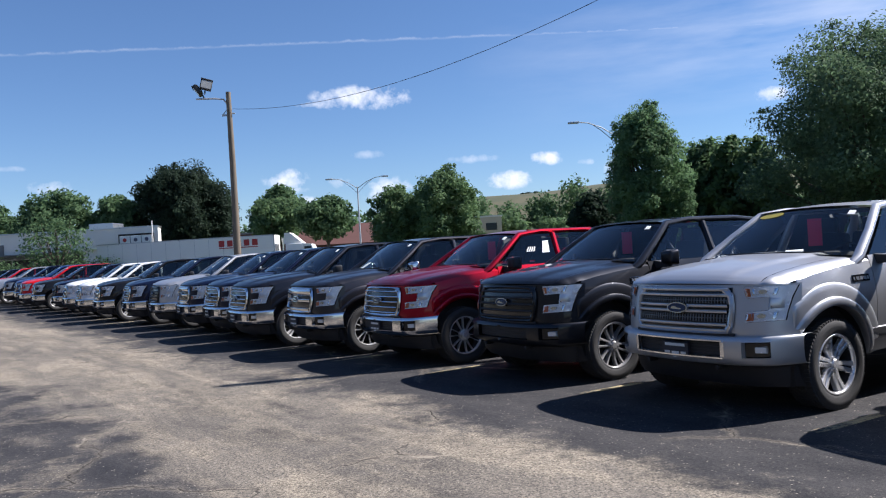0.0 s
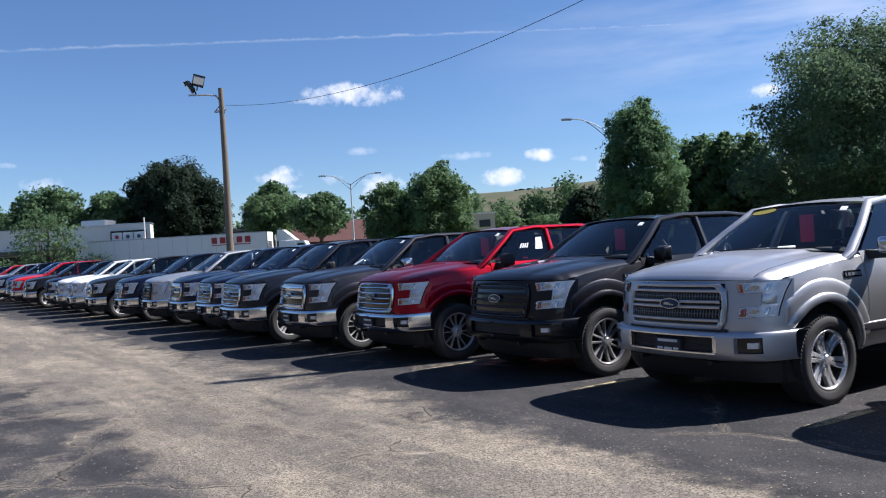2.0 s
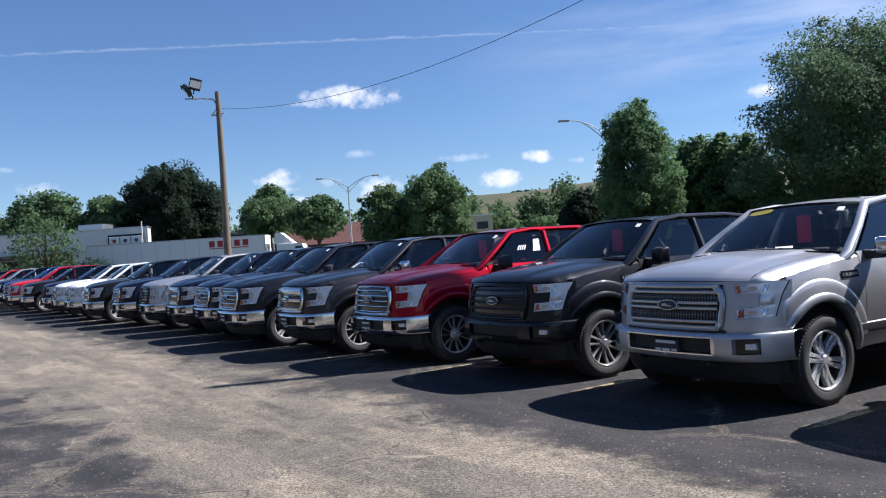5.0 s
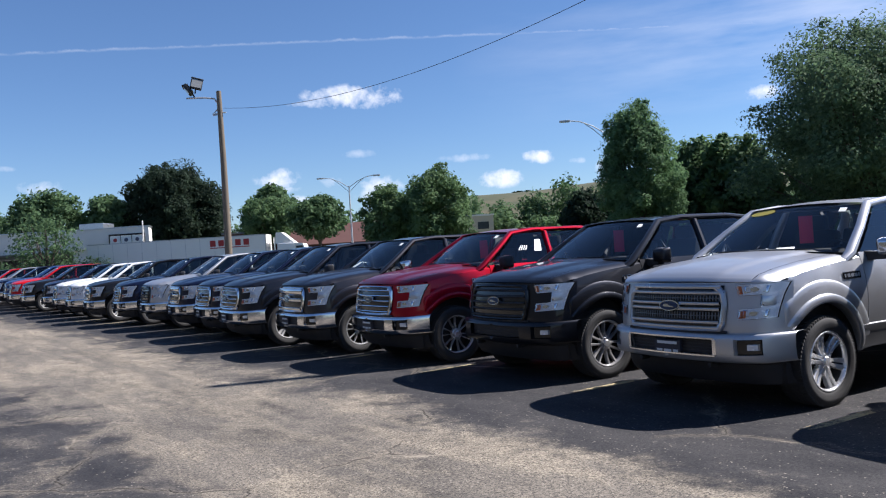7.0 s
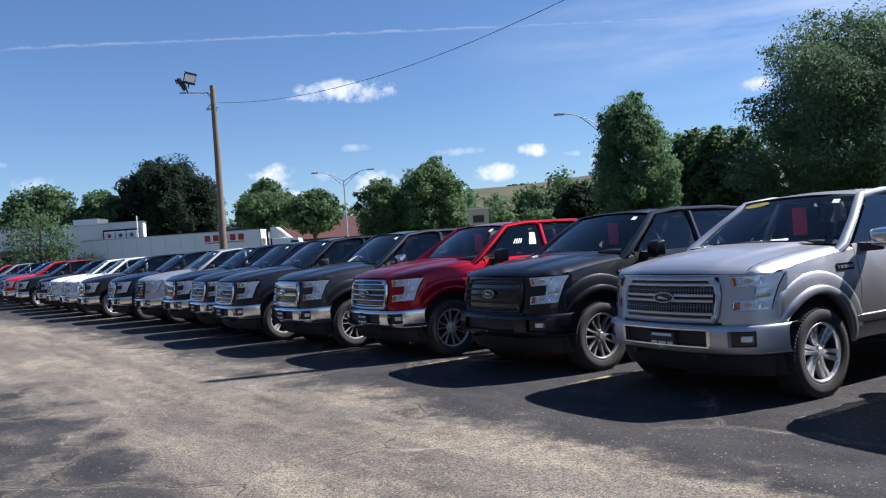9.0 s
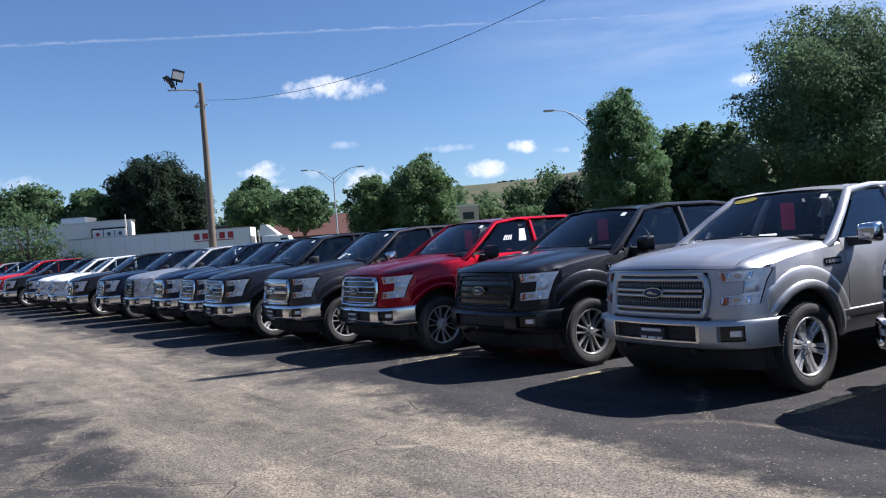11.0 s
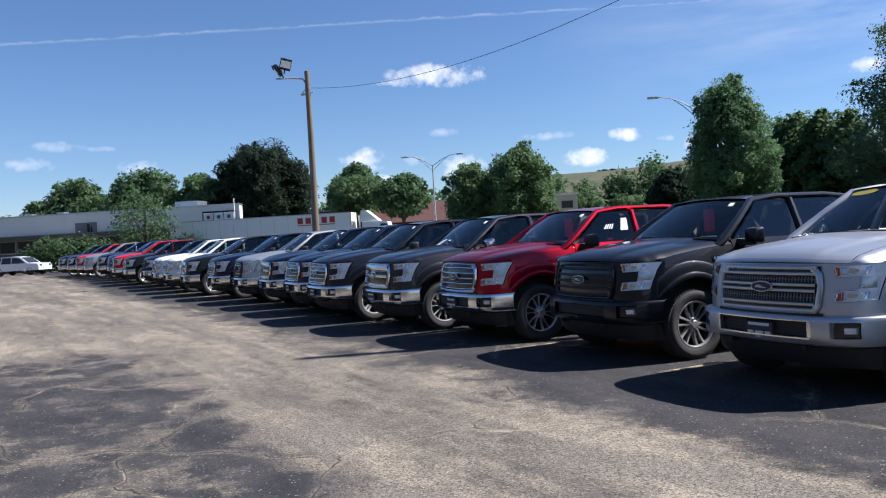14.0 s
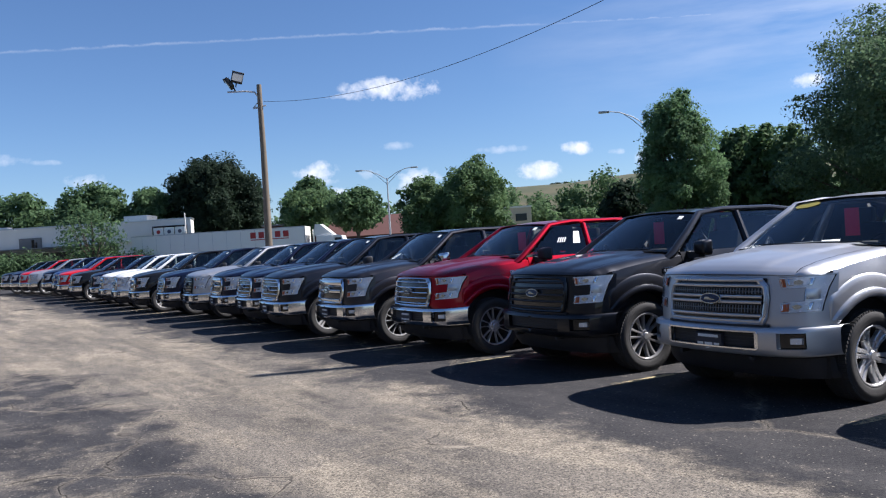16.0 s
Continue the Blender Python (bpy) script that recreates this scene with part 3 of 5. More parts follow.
def grille_parts(style):
    """Frame, backing and bars of a grille."""
    inner = inset(GR_OUT, 0.045 if style != "lariat" else 0.055)
    ring = frame_poly(GR_OUT, inner, 0.0, 0.03)
    back = on_nose(-0.55, 0.55, 0.745, 1.14, -0.005, 0.004, 10)
    bars = []
    if style == "platinum":
        for z in (0.79, 0.955, 1.10):
            for dz in (-0.025, 0.025):
                bars.append(round_bar(-0.53, 0.53, z + dz, 0.017, 0.004, 0.030))
        for z0, z1 in ((0.835, 0.912), (0.998, 1.058)):
            for k in range(34):
                x = -0.52 + 1.04 * k / 33
                bars.append(on_nose(x - 0.006, x + 0.006, z0, z1, 0.004, 0.016, 1))
            bars.append(on_nose(-0.54, 0.54, (z0 + z1) / 2 - 0.004, (z0 + z1) / 2 + 0.004, 0.004, 0.017, 10))
    elif style == "lariat":
        for z, w in ((0.79, 0.022), (0.935, 0.026), (1.07, 0.045)):
            bars.append(round_bar(-0.54, 0.54, z, w * 1.25, 0.004, 0.04))
    else:
        for z in (0.785, 0.86, 0.935, 1.01, 1.085):
            bars.append(round_bar(-0.545, 0.545, z, 0.014, 0.004, 0.034))
    return ring, back, bars


def make_truck(colour, grille="xlt", bumper="chrome", wheel="alloy", label="", tag=False, sticker=False, card=False, two_tone=False, yellow=False, mirror="black", plate=True, m=None):
    body = PAINTS[colour]
    t = thing("pickup_truck", label, "pickup truck", "trucks parked in a row", m)
    for s, sn in ((1, "l"), (-1, "r")):
        for name, y0, y1 in (("fender", -0.45, 0.615), ("front_door", 0.625, 1.795), ("rear_door", 1.805, 3.095), ("bed_side", 3.115, TAIL)):
            z0 = 0.47 if name in ("fender", "bed_side") else 0.60
            p = put(name, cached(f"{name}/{sn}", lambda s=s, y0=y0, y1=y1, z0=z0, name=name: join(side_piece(s, y0, y1, z0), *([shoulder_piece(s)] if name == "fender" else [])), 62 if name == "fender" else 35), t, body)
            if "door" in name:
                hy = y1 - 0.2
                h = put("door_handle", cached(f"door_handle/{sn}{name}", lambda s=s, hy=hy: join(box(s * 0.955, s * 0.985, hy - 0.11, hy + 0.11, 1.145, 1.18, 0.01), box(s * 0.92, s * 0.975, hy - 0.11, hy - 0.08, 1.15, 1.175), box(s * 0.92, s * 0.975, hy + 0.08, hy + 0.11, 1.15, 1.175))), p, CHROME if bumper == "chrome" else body)
        put("rocker_panel", cached(f"rocker_panel/{sn}", lambda s=s: grid(lambda y, k: (s * (0.945 + (0.012, 0.034, 0.036, 0.016, 0.010, -0.08)[k]), y, (0.690, 0.672, 0.655, 0.60, 0.46, 0.43)[k]), steps(0.50, 3.15, 10), range(6))), t, PAINTS["lower_gray"] if two_tone else body)
        for c, nm in ((FRONT_AXLE, "f"), (REAR_AXLE, "r")):
            put("arch_flare", cached(f"arch_flare/{sn}{nm}", lambda s=s, c=c: flare(s, c)), t, body)
            put("wheel_liner", cached(f"wheel_liner/{sn}{nm}", lambda s=s, c=c: grid(lambda a, x: (s * x, c + 0.525 * math.cos(a), 0.40 + 0.525 * math.sin(a)), steps(radians(-15), radians(195), 24), [0.5, 0.93])), t, UNDER)
            tyre, tread, rim, disc, back = [None] * 5
            if f"tyre/{wheel}" not in MESHES:
                tyre, tread, rim, disc, back = wheel_meshes(wheel)
                MESHES[f"tyre/{wheel}"] = mesh_of("tyre", tyre, RUBBER)
                MESHES[f"tread/{wheel}"] = mesh_of("tread", tread, RUBBER, 0)
                MESHES[f"rim/{wheel}"] = mesh_of("rim", rim, None, 30)
                MESHES[f"brake_disc/{wheel}"] = mesh_of("brake_disc", disc, UNDER)
                MESHES[f"back/{wheel}"] = mesh_of("wheel_shade_backing", back, UNDER)
            turn = (0 if s > 0 else 180)
            w = put("wheel", MESHES[f"back/{wheel}"], t, None, pose(s * 0.862, c, 0.406, 17 * (1 + c), 0, turn))
            put("tyre", MESHES[f"tyre/{wheel}"], w)
            put("tread", MESHES[f"tread/{wheel}"], w)
            put("rim", MESHES[f"rim/{wheel}"], w, {"alloy": ALLOY, "chrome": WHEEL_CHROME, "sport": GUNMETAL}[wheel])
            put("brake_disc", MESHES[f"brake_disc/{wheel}"], w)
        put("side_window", cached(f"side_window/{sn}f", lambda s=s: low(side_window(s, False))), t, TINT)
        put("side_window", cached(f"side_window/{sn}r", lambda s=s: low(side_window(s, True))), t, TINT)
        for key, vf in zip(("cap", "arm", "glass"), mirror_meshes(s)):
            if f"mirror_{key}/{sn}" not in MESHES:
                MESHES[f"mirror_{key}/{sn}"] = mesh_of("mirror_" + key, vf)
        arm = put("side_mirror", MESHES[f"mirror_arm/{sn}"], t, BLACK)
        put("mirror_cap", MESHES[f"mirror_cap/{sn}"], arm, {"chrome": CHROME, "body": body, "black": BLACK}[mirror])
        put("mirror_glass", MESHES[f"mirror_glass/{sn}"], arm, CHROME)
        hl = put("headlight", cached(f"headlight/{sn}", lambda s=s: (lambda v: v if s > 0 else mirror_x(v))(head_shape(0.005, -0.02, -0.006))), t, GLOSS_BLACK)
        put("reflector", cached(f"reflector/{sn}", lambda s=s: (lambda v: v if s > 0 else mirror_x(v))(join(*[patch(grown(q, -0.003), -0.003, 8, 4) for q in LAMP_QUADS]))), hl, REFLECTOR)
        for zz, xx in ((1.102, 0.80), (0.895, 0.80)):
            put("lamp_cell", cached(f"lamp_cell/{sn}{zz}", lambda s=s, zz=zz, xx=xx: (lambda v: v if s > 0 else mirror_x(v))(frame_poly(
                [(xx - 0.075, zz - 0.032), (xx + 0.075, zz - 0.030), (xx + 0.085, zz + 0.034), (xx - 0.08, zz + 0.030)],
                [(xx - 0.058, zz - 0.022), (xx + 0.058, zz - 0.020), (xx + 0.066, zz + 0.024), (xx - 0.062, zz + 0.020)], -0.002, 0.006))), hl, CHROME)
            put("bulb", cached(f"bulb/{sn}{zz}", lambda s=s, zz=zz, xx=xx: oval(s * xx, zz, 0.03, 0.019, -0.004, 0.008, 14)), hl, CHROME)
        put("light_guide", cached(f"light_guide/{sn}", lambda s=s: (lambda v: v if s > 0 else mirror_x(v))(on_nose(0.850, 0.905, 0.955, 1.045, -0.002, 0.005, 3))), hl, SATIN)
        for k, q in enumerate(([(0.668, 1.130), (0.700, 1.130), (0.716, 1.062), (0.694, 1.060)], [(0.695, 0.915), (0.742, 0.918), (0.742, 0.855), (0.693, 0.852)])):
            put("turn_signal", cached(f"turn_signal/{sn}{k}", lambda s=s, q=q: (lambda v: v if s > 0 else mirror_x(v))(nose_poly(q, -0.004, 0.006))), hl, AMBER)
        put("headlight_lens", cached(f"headlight_lens/{sn}", lambda s=s: (lambda v: v if s > 0 else mirror_x(v))(head_shape(0.0, -0.004, 0.012))), hl, LENS)
        fog = put("fog_light_recess", cached(f"fog_recess/{sn}", lambda s=s: on_nose(s * 0.68, s * 0.86, 0.530, 0.678, -0.02, 0.03, 3, False)), t, GLOSS_BLACK)
        put("fog_light", cached(f"fog_light/{sn}", lambda s=s: on_nose(s * 0.775, s * 0.845, 0.575, 0.635, 0.02, 0.052, 3, False)), fog, REFLECTOR)
        fb = put("fender_badge", cached(f"fender_badge/{sn}", lambda s=s: grid(lambda y, z: (s * (flank(y, z) + 0.007), y, z), steps(0.27, 0.54, 4), [1.112, 1.178])), t, CHROME)
        put("badge_face", cached(f"fender_badge_face/{sn}", lambda s=s: grid(lambda y, z: (s * (flank(y, z) + 0.010), y, z), steps(0.278, 0.532, 4), [1.118, 1.172])), fb, GLOSS_BLACK)
        put("badge_mark", cached(f"fender_badge_mark/{sn}", lambda s=s: join(*[grid(lambda y, z: (s * (flank(y, z) + 0.012), y, z), [y0, y1], [1.130, 1.160]) for y0, y1 in ((0.29, 0.31), (0.33, 0.375), (0.385, 0.43), (0.44, 0.485), (0.495, 0.52))])), fb, SATIN)
        put("wiper", cached(f"wiper/{sn}", lambda s=s: tube([windshield_point(0.05 - 0.1 * (s > 0) + 0.75 * k * (1 if s > 0 else -1), 0.03 + 0.03 * k, -0.02) for k in (0, 0.5, 1)], [0.012, 0.012, 0.006], 6)), t, BLACK)
        put("tail_light", cached(f"tail_light/{sn}", lambda s=s: box(s * 0.80, s * 0.93, TAIL - 0.02, TAIL + 0.02, 0.95, 1.36, 0.01)), t, RED_LENS)
        seat = put("seat", cached(f"seat/{sn}", lambda s=s: seat_mesh(s * 0.40, 1.55)), t, CABIN)
        put("rear_seat", cached(f"rear_seat/{sn}", lambda s=s: seat_mesh(s * 0.40, 2.5)), t, CABIN)
    put("hood", cached("hood", hood_mesh), t, body)
    put("front_panel", cached("front_panel", front_panel_mesh), t, body)
    put("cab_frame", cached("cab_frame", lambda: low(cab_frame_mesh())), t, body)
    put("roof", cached("roof", lambda: low(roof_mesh())), t, body)
    put("windshield", cached("windshield", lambda: low(windshield_mesh())), t, WINDSHIELD)
    put("cowl", cached("cowl", lambda: grid(lambda u, k: (0.87 * u, 0.47 - 0.12 * (1 - u * u) + 0.10 * k - 0.03, 1.352 + 0.035 * (1 - u * u) - 0.025 * k), steps(-1, 1, 14), [0, 1, 2])), t, BLACK)
    put("rear_window", cached("rear_window", lambda: low(slab([(-0.70, 3.02, 1.80), (0.70, 3.02, 1.80), (0.84, 3.14, 1.38), (-0.84, 3.14, 1.38)], (0, 0.006, 0)))), t, TINT)
    put("headliner", cached("headliner", lambda: low(slab([(-0.64, 1.25, 1.86), (0.64, 1.25, 1.86), (0.64, 2.95, 1.85), (-0.64, 2.95, 1.85)], (0, 0, 0.012)))), t, CABIN)
    put("cab_floor", cached("cab_floor", lambda: join(box(-0.9, 0.9, 0.45, 3.08, 0.55, 0.72), slab([(-0.9, 3.05, 0.7), (0.9, 3.05, 0.7), (0.9, 3.05, 1.36), (-0.9, 3.05, 1.36)], (0, 0.03, 0)),
        slab([(-0.915, 0.6, 0.7), (-0.915, 3.05, 0.7), (-0.885, 3.05, 1.335), (-0.885, 0.6, 1.335)], (0.02, 0, 0)), slab([(0.915, 0.6, 0.7), (0.915, 3.05, 0.7), (0.885, 3.05, 1.335), (0.885, 0.6, 1.335)], (-0.02, 0, 0)))), t, CABIN)
    put("dashboard", cached("dashboard", lambda: join(box(-0.86, 0.86, 0.50, 0.95, 0.75, 1.325, 0.05), box(0.2, 0.6, 0.7, 0.95, 1.2, 1.39, 0.05))), t, CABIN)
    ring = [Vector((0.40 + 0.19 * math.cos(a), 1.05 + 0.07 * math.sin(a), 1.28 + 0.175 * math.sin(a))) for a in steps(0, 2 * math.pi, 24)]
    put("steering_wheel", cached("steering_wheel", lambda: join(tube(ring, [0.016] * 25, 6, False), tube([(0.4, 0.9, 1.2), (0.4, 1.05, 1.28)], [0.05, 0.06], 8))), t, CABIN)
    put("chassis", cached("chassis", lambda: join(box(-0.62, 0.62, -0.55, TAIL - 0.1, 0.38, 0.60, 0.02), box(-0.86, 0.86, 0.6, 3.0, 0.46, 0.60), tube([(-0.8, 0, 0.36), (0.8, 0, 0.36)], [0.06, 0.06], 8), tube([(-0.8, REAR_AXLE, 0.40), (0.8, REAR_AXLE, 0.40)], [0.08, 0.08], 8), box(-0.85, 0.85, -0.5, 0.45, 0.60, 1.05))), t, UNDER)
    put("cargo_bed", cached("cargo_bed", lambda: join(box(-0.88, 0.88, 3.15, TAIL - 0.05, 0.66, 0.78), box(-0.88, -0.82, 3.15, TAIL - 0.05, 0.78, 1.39, 0.01), box(0.82, 0.88, 3.15, TAIL - 0.05, 0.78, 1.39, 0.01), box(-0.88, 0.88, 3.14, 3.2, 0.78, 1.39, 0.01))), t, BLACK)
    put("tailgate", cached("tailgate", lambda: box(-0.79, 0.79, TAIL - 0.07, TAIL, 0.68, 1.40, 0.015)), t, body)
    put("rear_bumper", cached("rear_bumper", lambda: box(-0.94, 0.94, TAIL - 0.03, TAIL + 0.14, 0.44, 0.66, 0.03)), t, CHROME if bumper == "chrome" else body)
    # front end
    bump = put("front_bumper", cached("front_bumper", bumper_mesh), t, CHROME if bumper == "chrome" else body)
    if grille == "platinum":
        put("bumper_trim", cached("bumper_trim", bumper_trim_mesh), bump, CHROME)
    put("bumper_intake", cached("bumper_intake", lambda: join(on_nose(-0.51, 0.51, 0.525, 0.682, -0.02, 0.03, 8, False), *[on_nose(-0.49, 0.49, z - 0.006, z + 0.006, 0.025, 0.038, 8, False) for z in (0.56, 0.59, 0.62, 0.65)])), bump, BLACK)
    put("air_dam", cached("air_dam", lambda: grid(lambda x, k: (x, nose(x, 0.7) + (-0.01, 0.07, 0.10, 0.16)[k], (0.475, 0.44, 0.33, 0.26)[k]), steps(-0.93, 0.93, 24), range(4))), t, BLACK)
    for x in (-0.42, 0.42):
        put("tow_hook", cached(f"tow_hook/{x}", lambda x=x: box(x - 0.02, x + 0.02, -0.93, -0.70, 0.415, 0.455, 0.01)), t, BLACK)
    key = f"grille/{grille}"
    if key not in MESHES:
        ring_, back_, bars_ = grille_parts(grille)
        MESHES[key] = mesh_of("grille", ring_, None)
        MESHES[key + "b"] = mesh_of("grille_backing", back_, GLOSS_BLACK)
        for i, b in enumerate(bars_):
            MESHES[f"{key}{i}"] = mesh_of("grille_bar", b, None)
        MESHES[key + "n"] = len(bars_)
    frame_mat = {"platinum": SATIN, "black": GLOSS_BLACK, "xlt": CHROME, "lariat": CHROME}[grille]
    g = put("grille", MESHES[key], t, frame_mat)
    put("grille_backing", MESHES[key + "b"], g)
    fine = 6
    for i in range(MESHES[key + "n"]):
        small = grille == "platinum" and i >= fine
        put("grille_slat" if small else "grille_bar", MESHES[f"{key}{i}"], g, MESH_GRAY if small else BLACK if grille == "black" else frame_mat)
    put("lower_valance", cached("lower_valance", lambda: on_nose(-0.59, 0.59, 0.700, 0.742, 0.0, 0.012, 10, False)), t, BLACK)
    b = put("badge", cached("badge", lambda: oval(0, 0.960, 0.122, 0.050, 0.02, 0.048, 28)), g, CHROME)
    put("badge_face", cached("badge_face", lambda: oval(0, 0.960, 0.108, 0.040, 0.03, 0.052, 28)), b, BADGE)
    put("badge_mark", cached("badge_mark", lambda: join(nose_poly([(-0.068, 0.950), (0.05, 0.945), (0.066, 0.952), (0.02, 0.958), (-0.02, 0.974), (-0.06, 0.972)], 0.04, 0.0545))), b, CHROME)
    if plate:
        pl = put("number_plate", cached("number_plate", lambda: on_nose(-0.155, 0.155, 0.505, 0.655, 0.04, 0.075, 4, False)), t, INK, None, "dark dealer plate with pale writing bars")
        put("plate_writing", cached("plate_writing", lambda: join(on_nose(-0.12, 0.12, 0.605, 0.635, 0.072, 0.0775, 4, False), on_nose(-0.13, -0.06, 0.535, 0.56, 0.072, 0.0775, 2, False), on_nose(-0.04, 0.05, 0.53, 0.56, 0.072, 0.0775, 2, False), on_nose(0.07, 0.13, 0.535, 0.56, 0.072, 0.0775, 2, False))), pl, CARD)
    if tag:
        hang = put("hang_tag", cached("hang_tag", lambda: (lambda p: slab([p, p + Vector((0.115, 0.07, 0.0)), p + Vector((0.115, 0.07, -0.29)), p + Vector((0.0, 0.0, -0.29))], (0, 0.004, 0)))(windshield_point(-0.02, 0.80, 0.10))), t, TAG, None, "bright red card hung behind the windshield")
    if yellow:
        put("price_sticker", cached("price_sticker", lambda: ([windshield_point(-0.66 + 0.25 * math.cos(a), 0.90 + 0.065 * math.sin(a), -0.008) for a in steps(0, 2 * math.pi, 20)[:-1]], [tuple(range(20))])), t, YELLOW, None, "yellow oval sticker on the windshield")
    put("inspection_sticker", cached("inspection_sticker", lambda: join(slab([windshield_point(0.70, 0.80, -0.006), windshield_point(0.80, 0.80, -0.006), windshield_point(0.80, 0.89, -0.006), windshield_point(0.70, 0.89, -0.006)], (0, 0.001, 0)))), t, CARD)
    if sticker:
        def pane(u, v):
            q = [(0.905, 0.66, 1.345), (0.905, 1.75, 1.345), (0.69, 1.79, 1.865), (0.70, 1.27, 1.86)]
            p = Vector(q[0]).lerp(Vector(q[1]), u).lerp(Vector(q[3]).lerp(Vector(q[2]), u), v)
            return (p.x + 0.012 * math.sin(math.pi * v) + 0.006, p.y, 1.345 + CAB * (p.z - 1.345))
        put("window_sheet", cached("window_sheet", lambda: grid(pane, [0.72, 0.8, 0.88], [0.36, 0.5, 0.64, 0.76])), t, CARD, None, "white price sheet in the side window")
        put("window_writing", cached("window_writing", lambda: join(*[grid(pane, [u, u + 0.028], [0.42, 0.5, 0.58]) for u in (0.36, 0.41, 0.46, 0.51)])), t, CARD, None, "white marker strokes on the side window")
    if card:
        put("dash_card", cached("dash_card", lambda: slab([windshield_point(-0.55, 0.05, 0.03), windshield_point(-0.28, 0.05, 0.03), windshield_point(-0.3, 0.28, 0.05), windshield_point(-0.5, 0.28, 0.05)], (0, 0.004, 0))), t, CARD)
    return t


# ---- ground ----
ROW = Vector((-0.59, 0.807, 0))        # along the row of trucks
OUT = Vector((-0.807, -0.59, 0))       # from the row out into the aisle


def asphalt_material():
    """Sealed asphalt, worn through to pale dusty gravel along the driving lane, with a dark patched stretch beside it."""
    m = Nodes("parking_lot_asphalt")
    rot = m.node("ShaderNodeMapping", Vector=m.co, Rotation=(0, 0, -math.atan2(ROW.y, ROW.x)))
    sep = m.node("ShaderNodeSeparateXYZ", Vector=rot.outputs[0])
    u, v = sep.outputs[0], sep.outputs[1]

    def streaked(su, sv, detail, rough):
        mp = m.node("ShaderNodeMapping", Vector=rot.outputs[0], Scale=(su, sv, 1))
        return m.noise(1.0, detail, rough, mp.outputs[0])

    broad, tracks, mid = streaked(0.10, 0.55, 4, 0.55), streaked(0.22, 2.1, 5, 0.6), streaked(0.9, 1.7, 6, 0.68)
    blot, mottle = m.noise(0.75, 5, 0.62), m.noise(4.5, 6, 0.7)
    grain, fine = m.noise(38, 4, 0.75), m.noise(140, 2, 0.7)
    # across the lane, with an uneven edge
    wob = m.math("ADD", m.math("MULTIPLY", m.math("SUBTRACT", blot, 0.5), 2.2), m.math("MULTIPLY", m.math("SUBTRACT", mottle, 0.5), 0.8))
    w = m.math("ADD", v, wob)
    near_trucks = m.span(w, -5.3, -4.0)
    patched = m.math("MULTIPLY", m.span(w, -2.25, -1.45), m.math("SUBTRACT", 1.0, m.span(m.math("ADD", u, m.math("MULTIPLY", wob, 1.5)), 12.0, 15.5)))
    lane = m.math("MULTIPLY", near_trucks, m.math("SUBTRACT", 1.0, m.math("MULTIPLY", patched, m.math("ADD", m.math("MULTIPLY", m.span(m.noise(1.6, 5, 0.7), 0.60, 0.42), 0.55), 0.38))))
    wear = m.math("ADD", m.math("MULTIPLY", broad, 0.55), m.math("ADD", m.math("MULTIPLY", tracks, 0.35), m.math("ADD", m.math("MULTIPLY", mid, 0.45), m.math("MULTIPLY", mottle, 0.30))))
    wear = m.math("ADD", wear, m.math("MULTIPLY", m.math("SUBTRACT", lane, 1.0), 0.40))
    mask = m.span(wear, 0.54, 0.97)
    # gravel and sand grains
    stones = m.node("ShaderNodeTexVoronoi", Scale=95, Vector=m.co)
    tone = m.node("ShaderNodeSeparateColor", Color=stones.outputs["Color"]).outputs[0]
    speck = m.math("ADD", m.math("MULTIPLY", grain, 0.8), m.math("ADD", m.math("MULTIPLY", fine, 0.4), m.math("MULTIPLY", tone, 0.30)))
    coarse = m.span(speck, 0.42, 1.02)
    dark = m.mix(m.span(m.math("ADD", m.math("MULTIPLY", mid, 0.6), m.math("MULTIPLY", speck, 0.5)), 0.45, 0.95), (0.016, 0.0165, 0.020), (0.074, 0.070, 0.068))
    pale = m.mix(coarse, (0.15, 0.125, 0.092), (0.49, 0.42, 0.315))
    pale = m.mix(m.math("MULTIPLY", m.math("ADD", m.span(streaked(0.30, 1.5, 5, 0.65), 0.42, 0.62), m.span(mid, 0.45, 0.62), clamp=True), 0.70), pale, m.mix(coarse, (0.055, 0.050, 0.046), (0.185, 0.165, 0.14)))
    amount = m.math("MULTIPLY", mask, m.math("ADD", m.math("MULTIPLY", coarse, 0.55), 0.55), clamp=True)
    col = m.mix(amount, dark, pale)
    # loose pale chips and dark stones
    chip = m.node("ShaderNodeTexVoronoi", Scale=46, Vector=m.co)
    chip_id = m.node("ShaderNodeSeparateColor", Color=chip.outputs["Color"]).outputs[1]
    chips = m.math("MULTIPLY", m.span(chip.outputs["Distance"], 0.40, 0.24), m.span(m.math("ADD", chip_id, m.math("MULTIPLY", m.math("ADD", wear, mottle), 0.22)), 1.08, 1.20))
    col = m.mix(m.math("MULTIPLY", chips, m.math("ADD", m.math("MULTIPLY", fine, 0.7), 0.1)), col, (0.56, 0.50, 0.40))
    col = m.mix(m.math("MULTIPLY", m.span(tone, 0.22, 0.05), m.math("MULTIPLY", mask, 0.55)), col, (0.03, 0.028, 0.027))
    # cracks, sand-filled in places
    n3 = m.node("ShaderNodeTexNoise", Scale=1.1, Detail=6, Vector=m.co)
    vm = m.node("ShaderNodeVectorMath")
    vm.operation = "ADD"
    m.put(vm.inputs[0], m.co), m.put(vm.inputs[1], n3.outputs["Color"])
    vor = m.node("ShaderNodeTexVoronoi", Scale=0.26, Vector=vm.outputs[0])
    vor.feature = "DISTANCE_TO_EDGE"
    some = m.span(m.noise(0.6, 2), 0.40, 0.52)
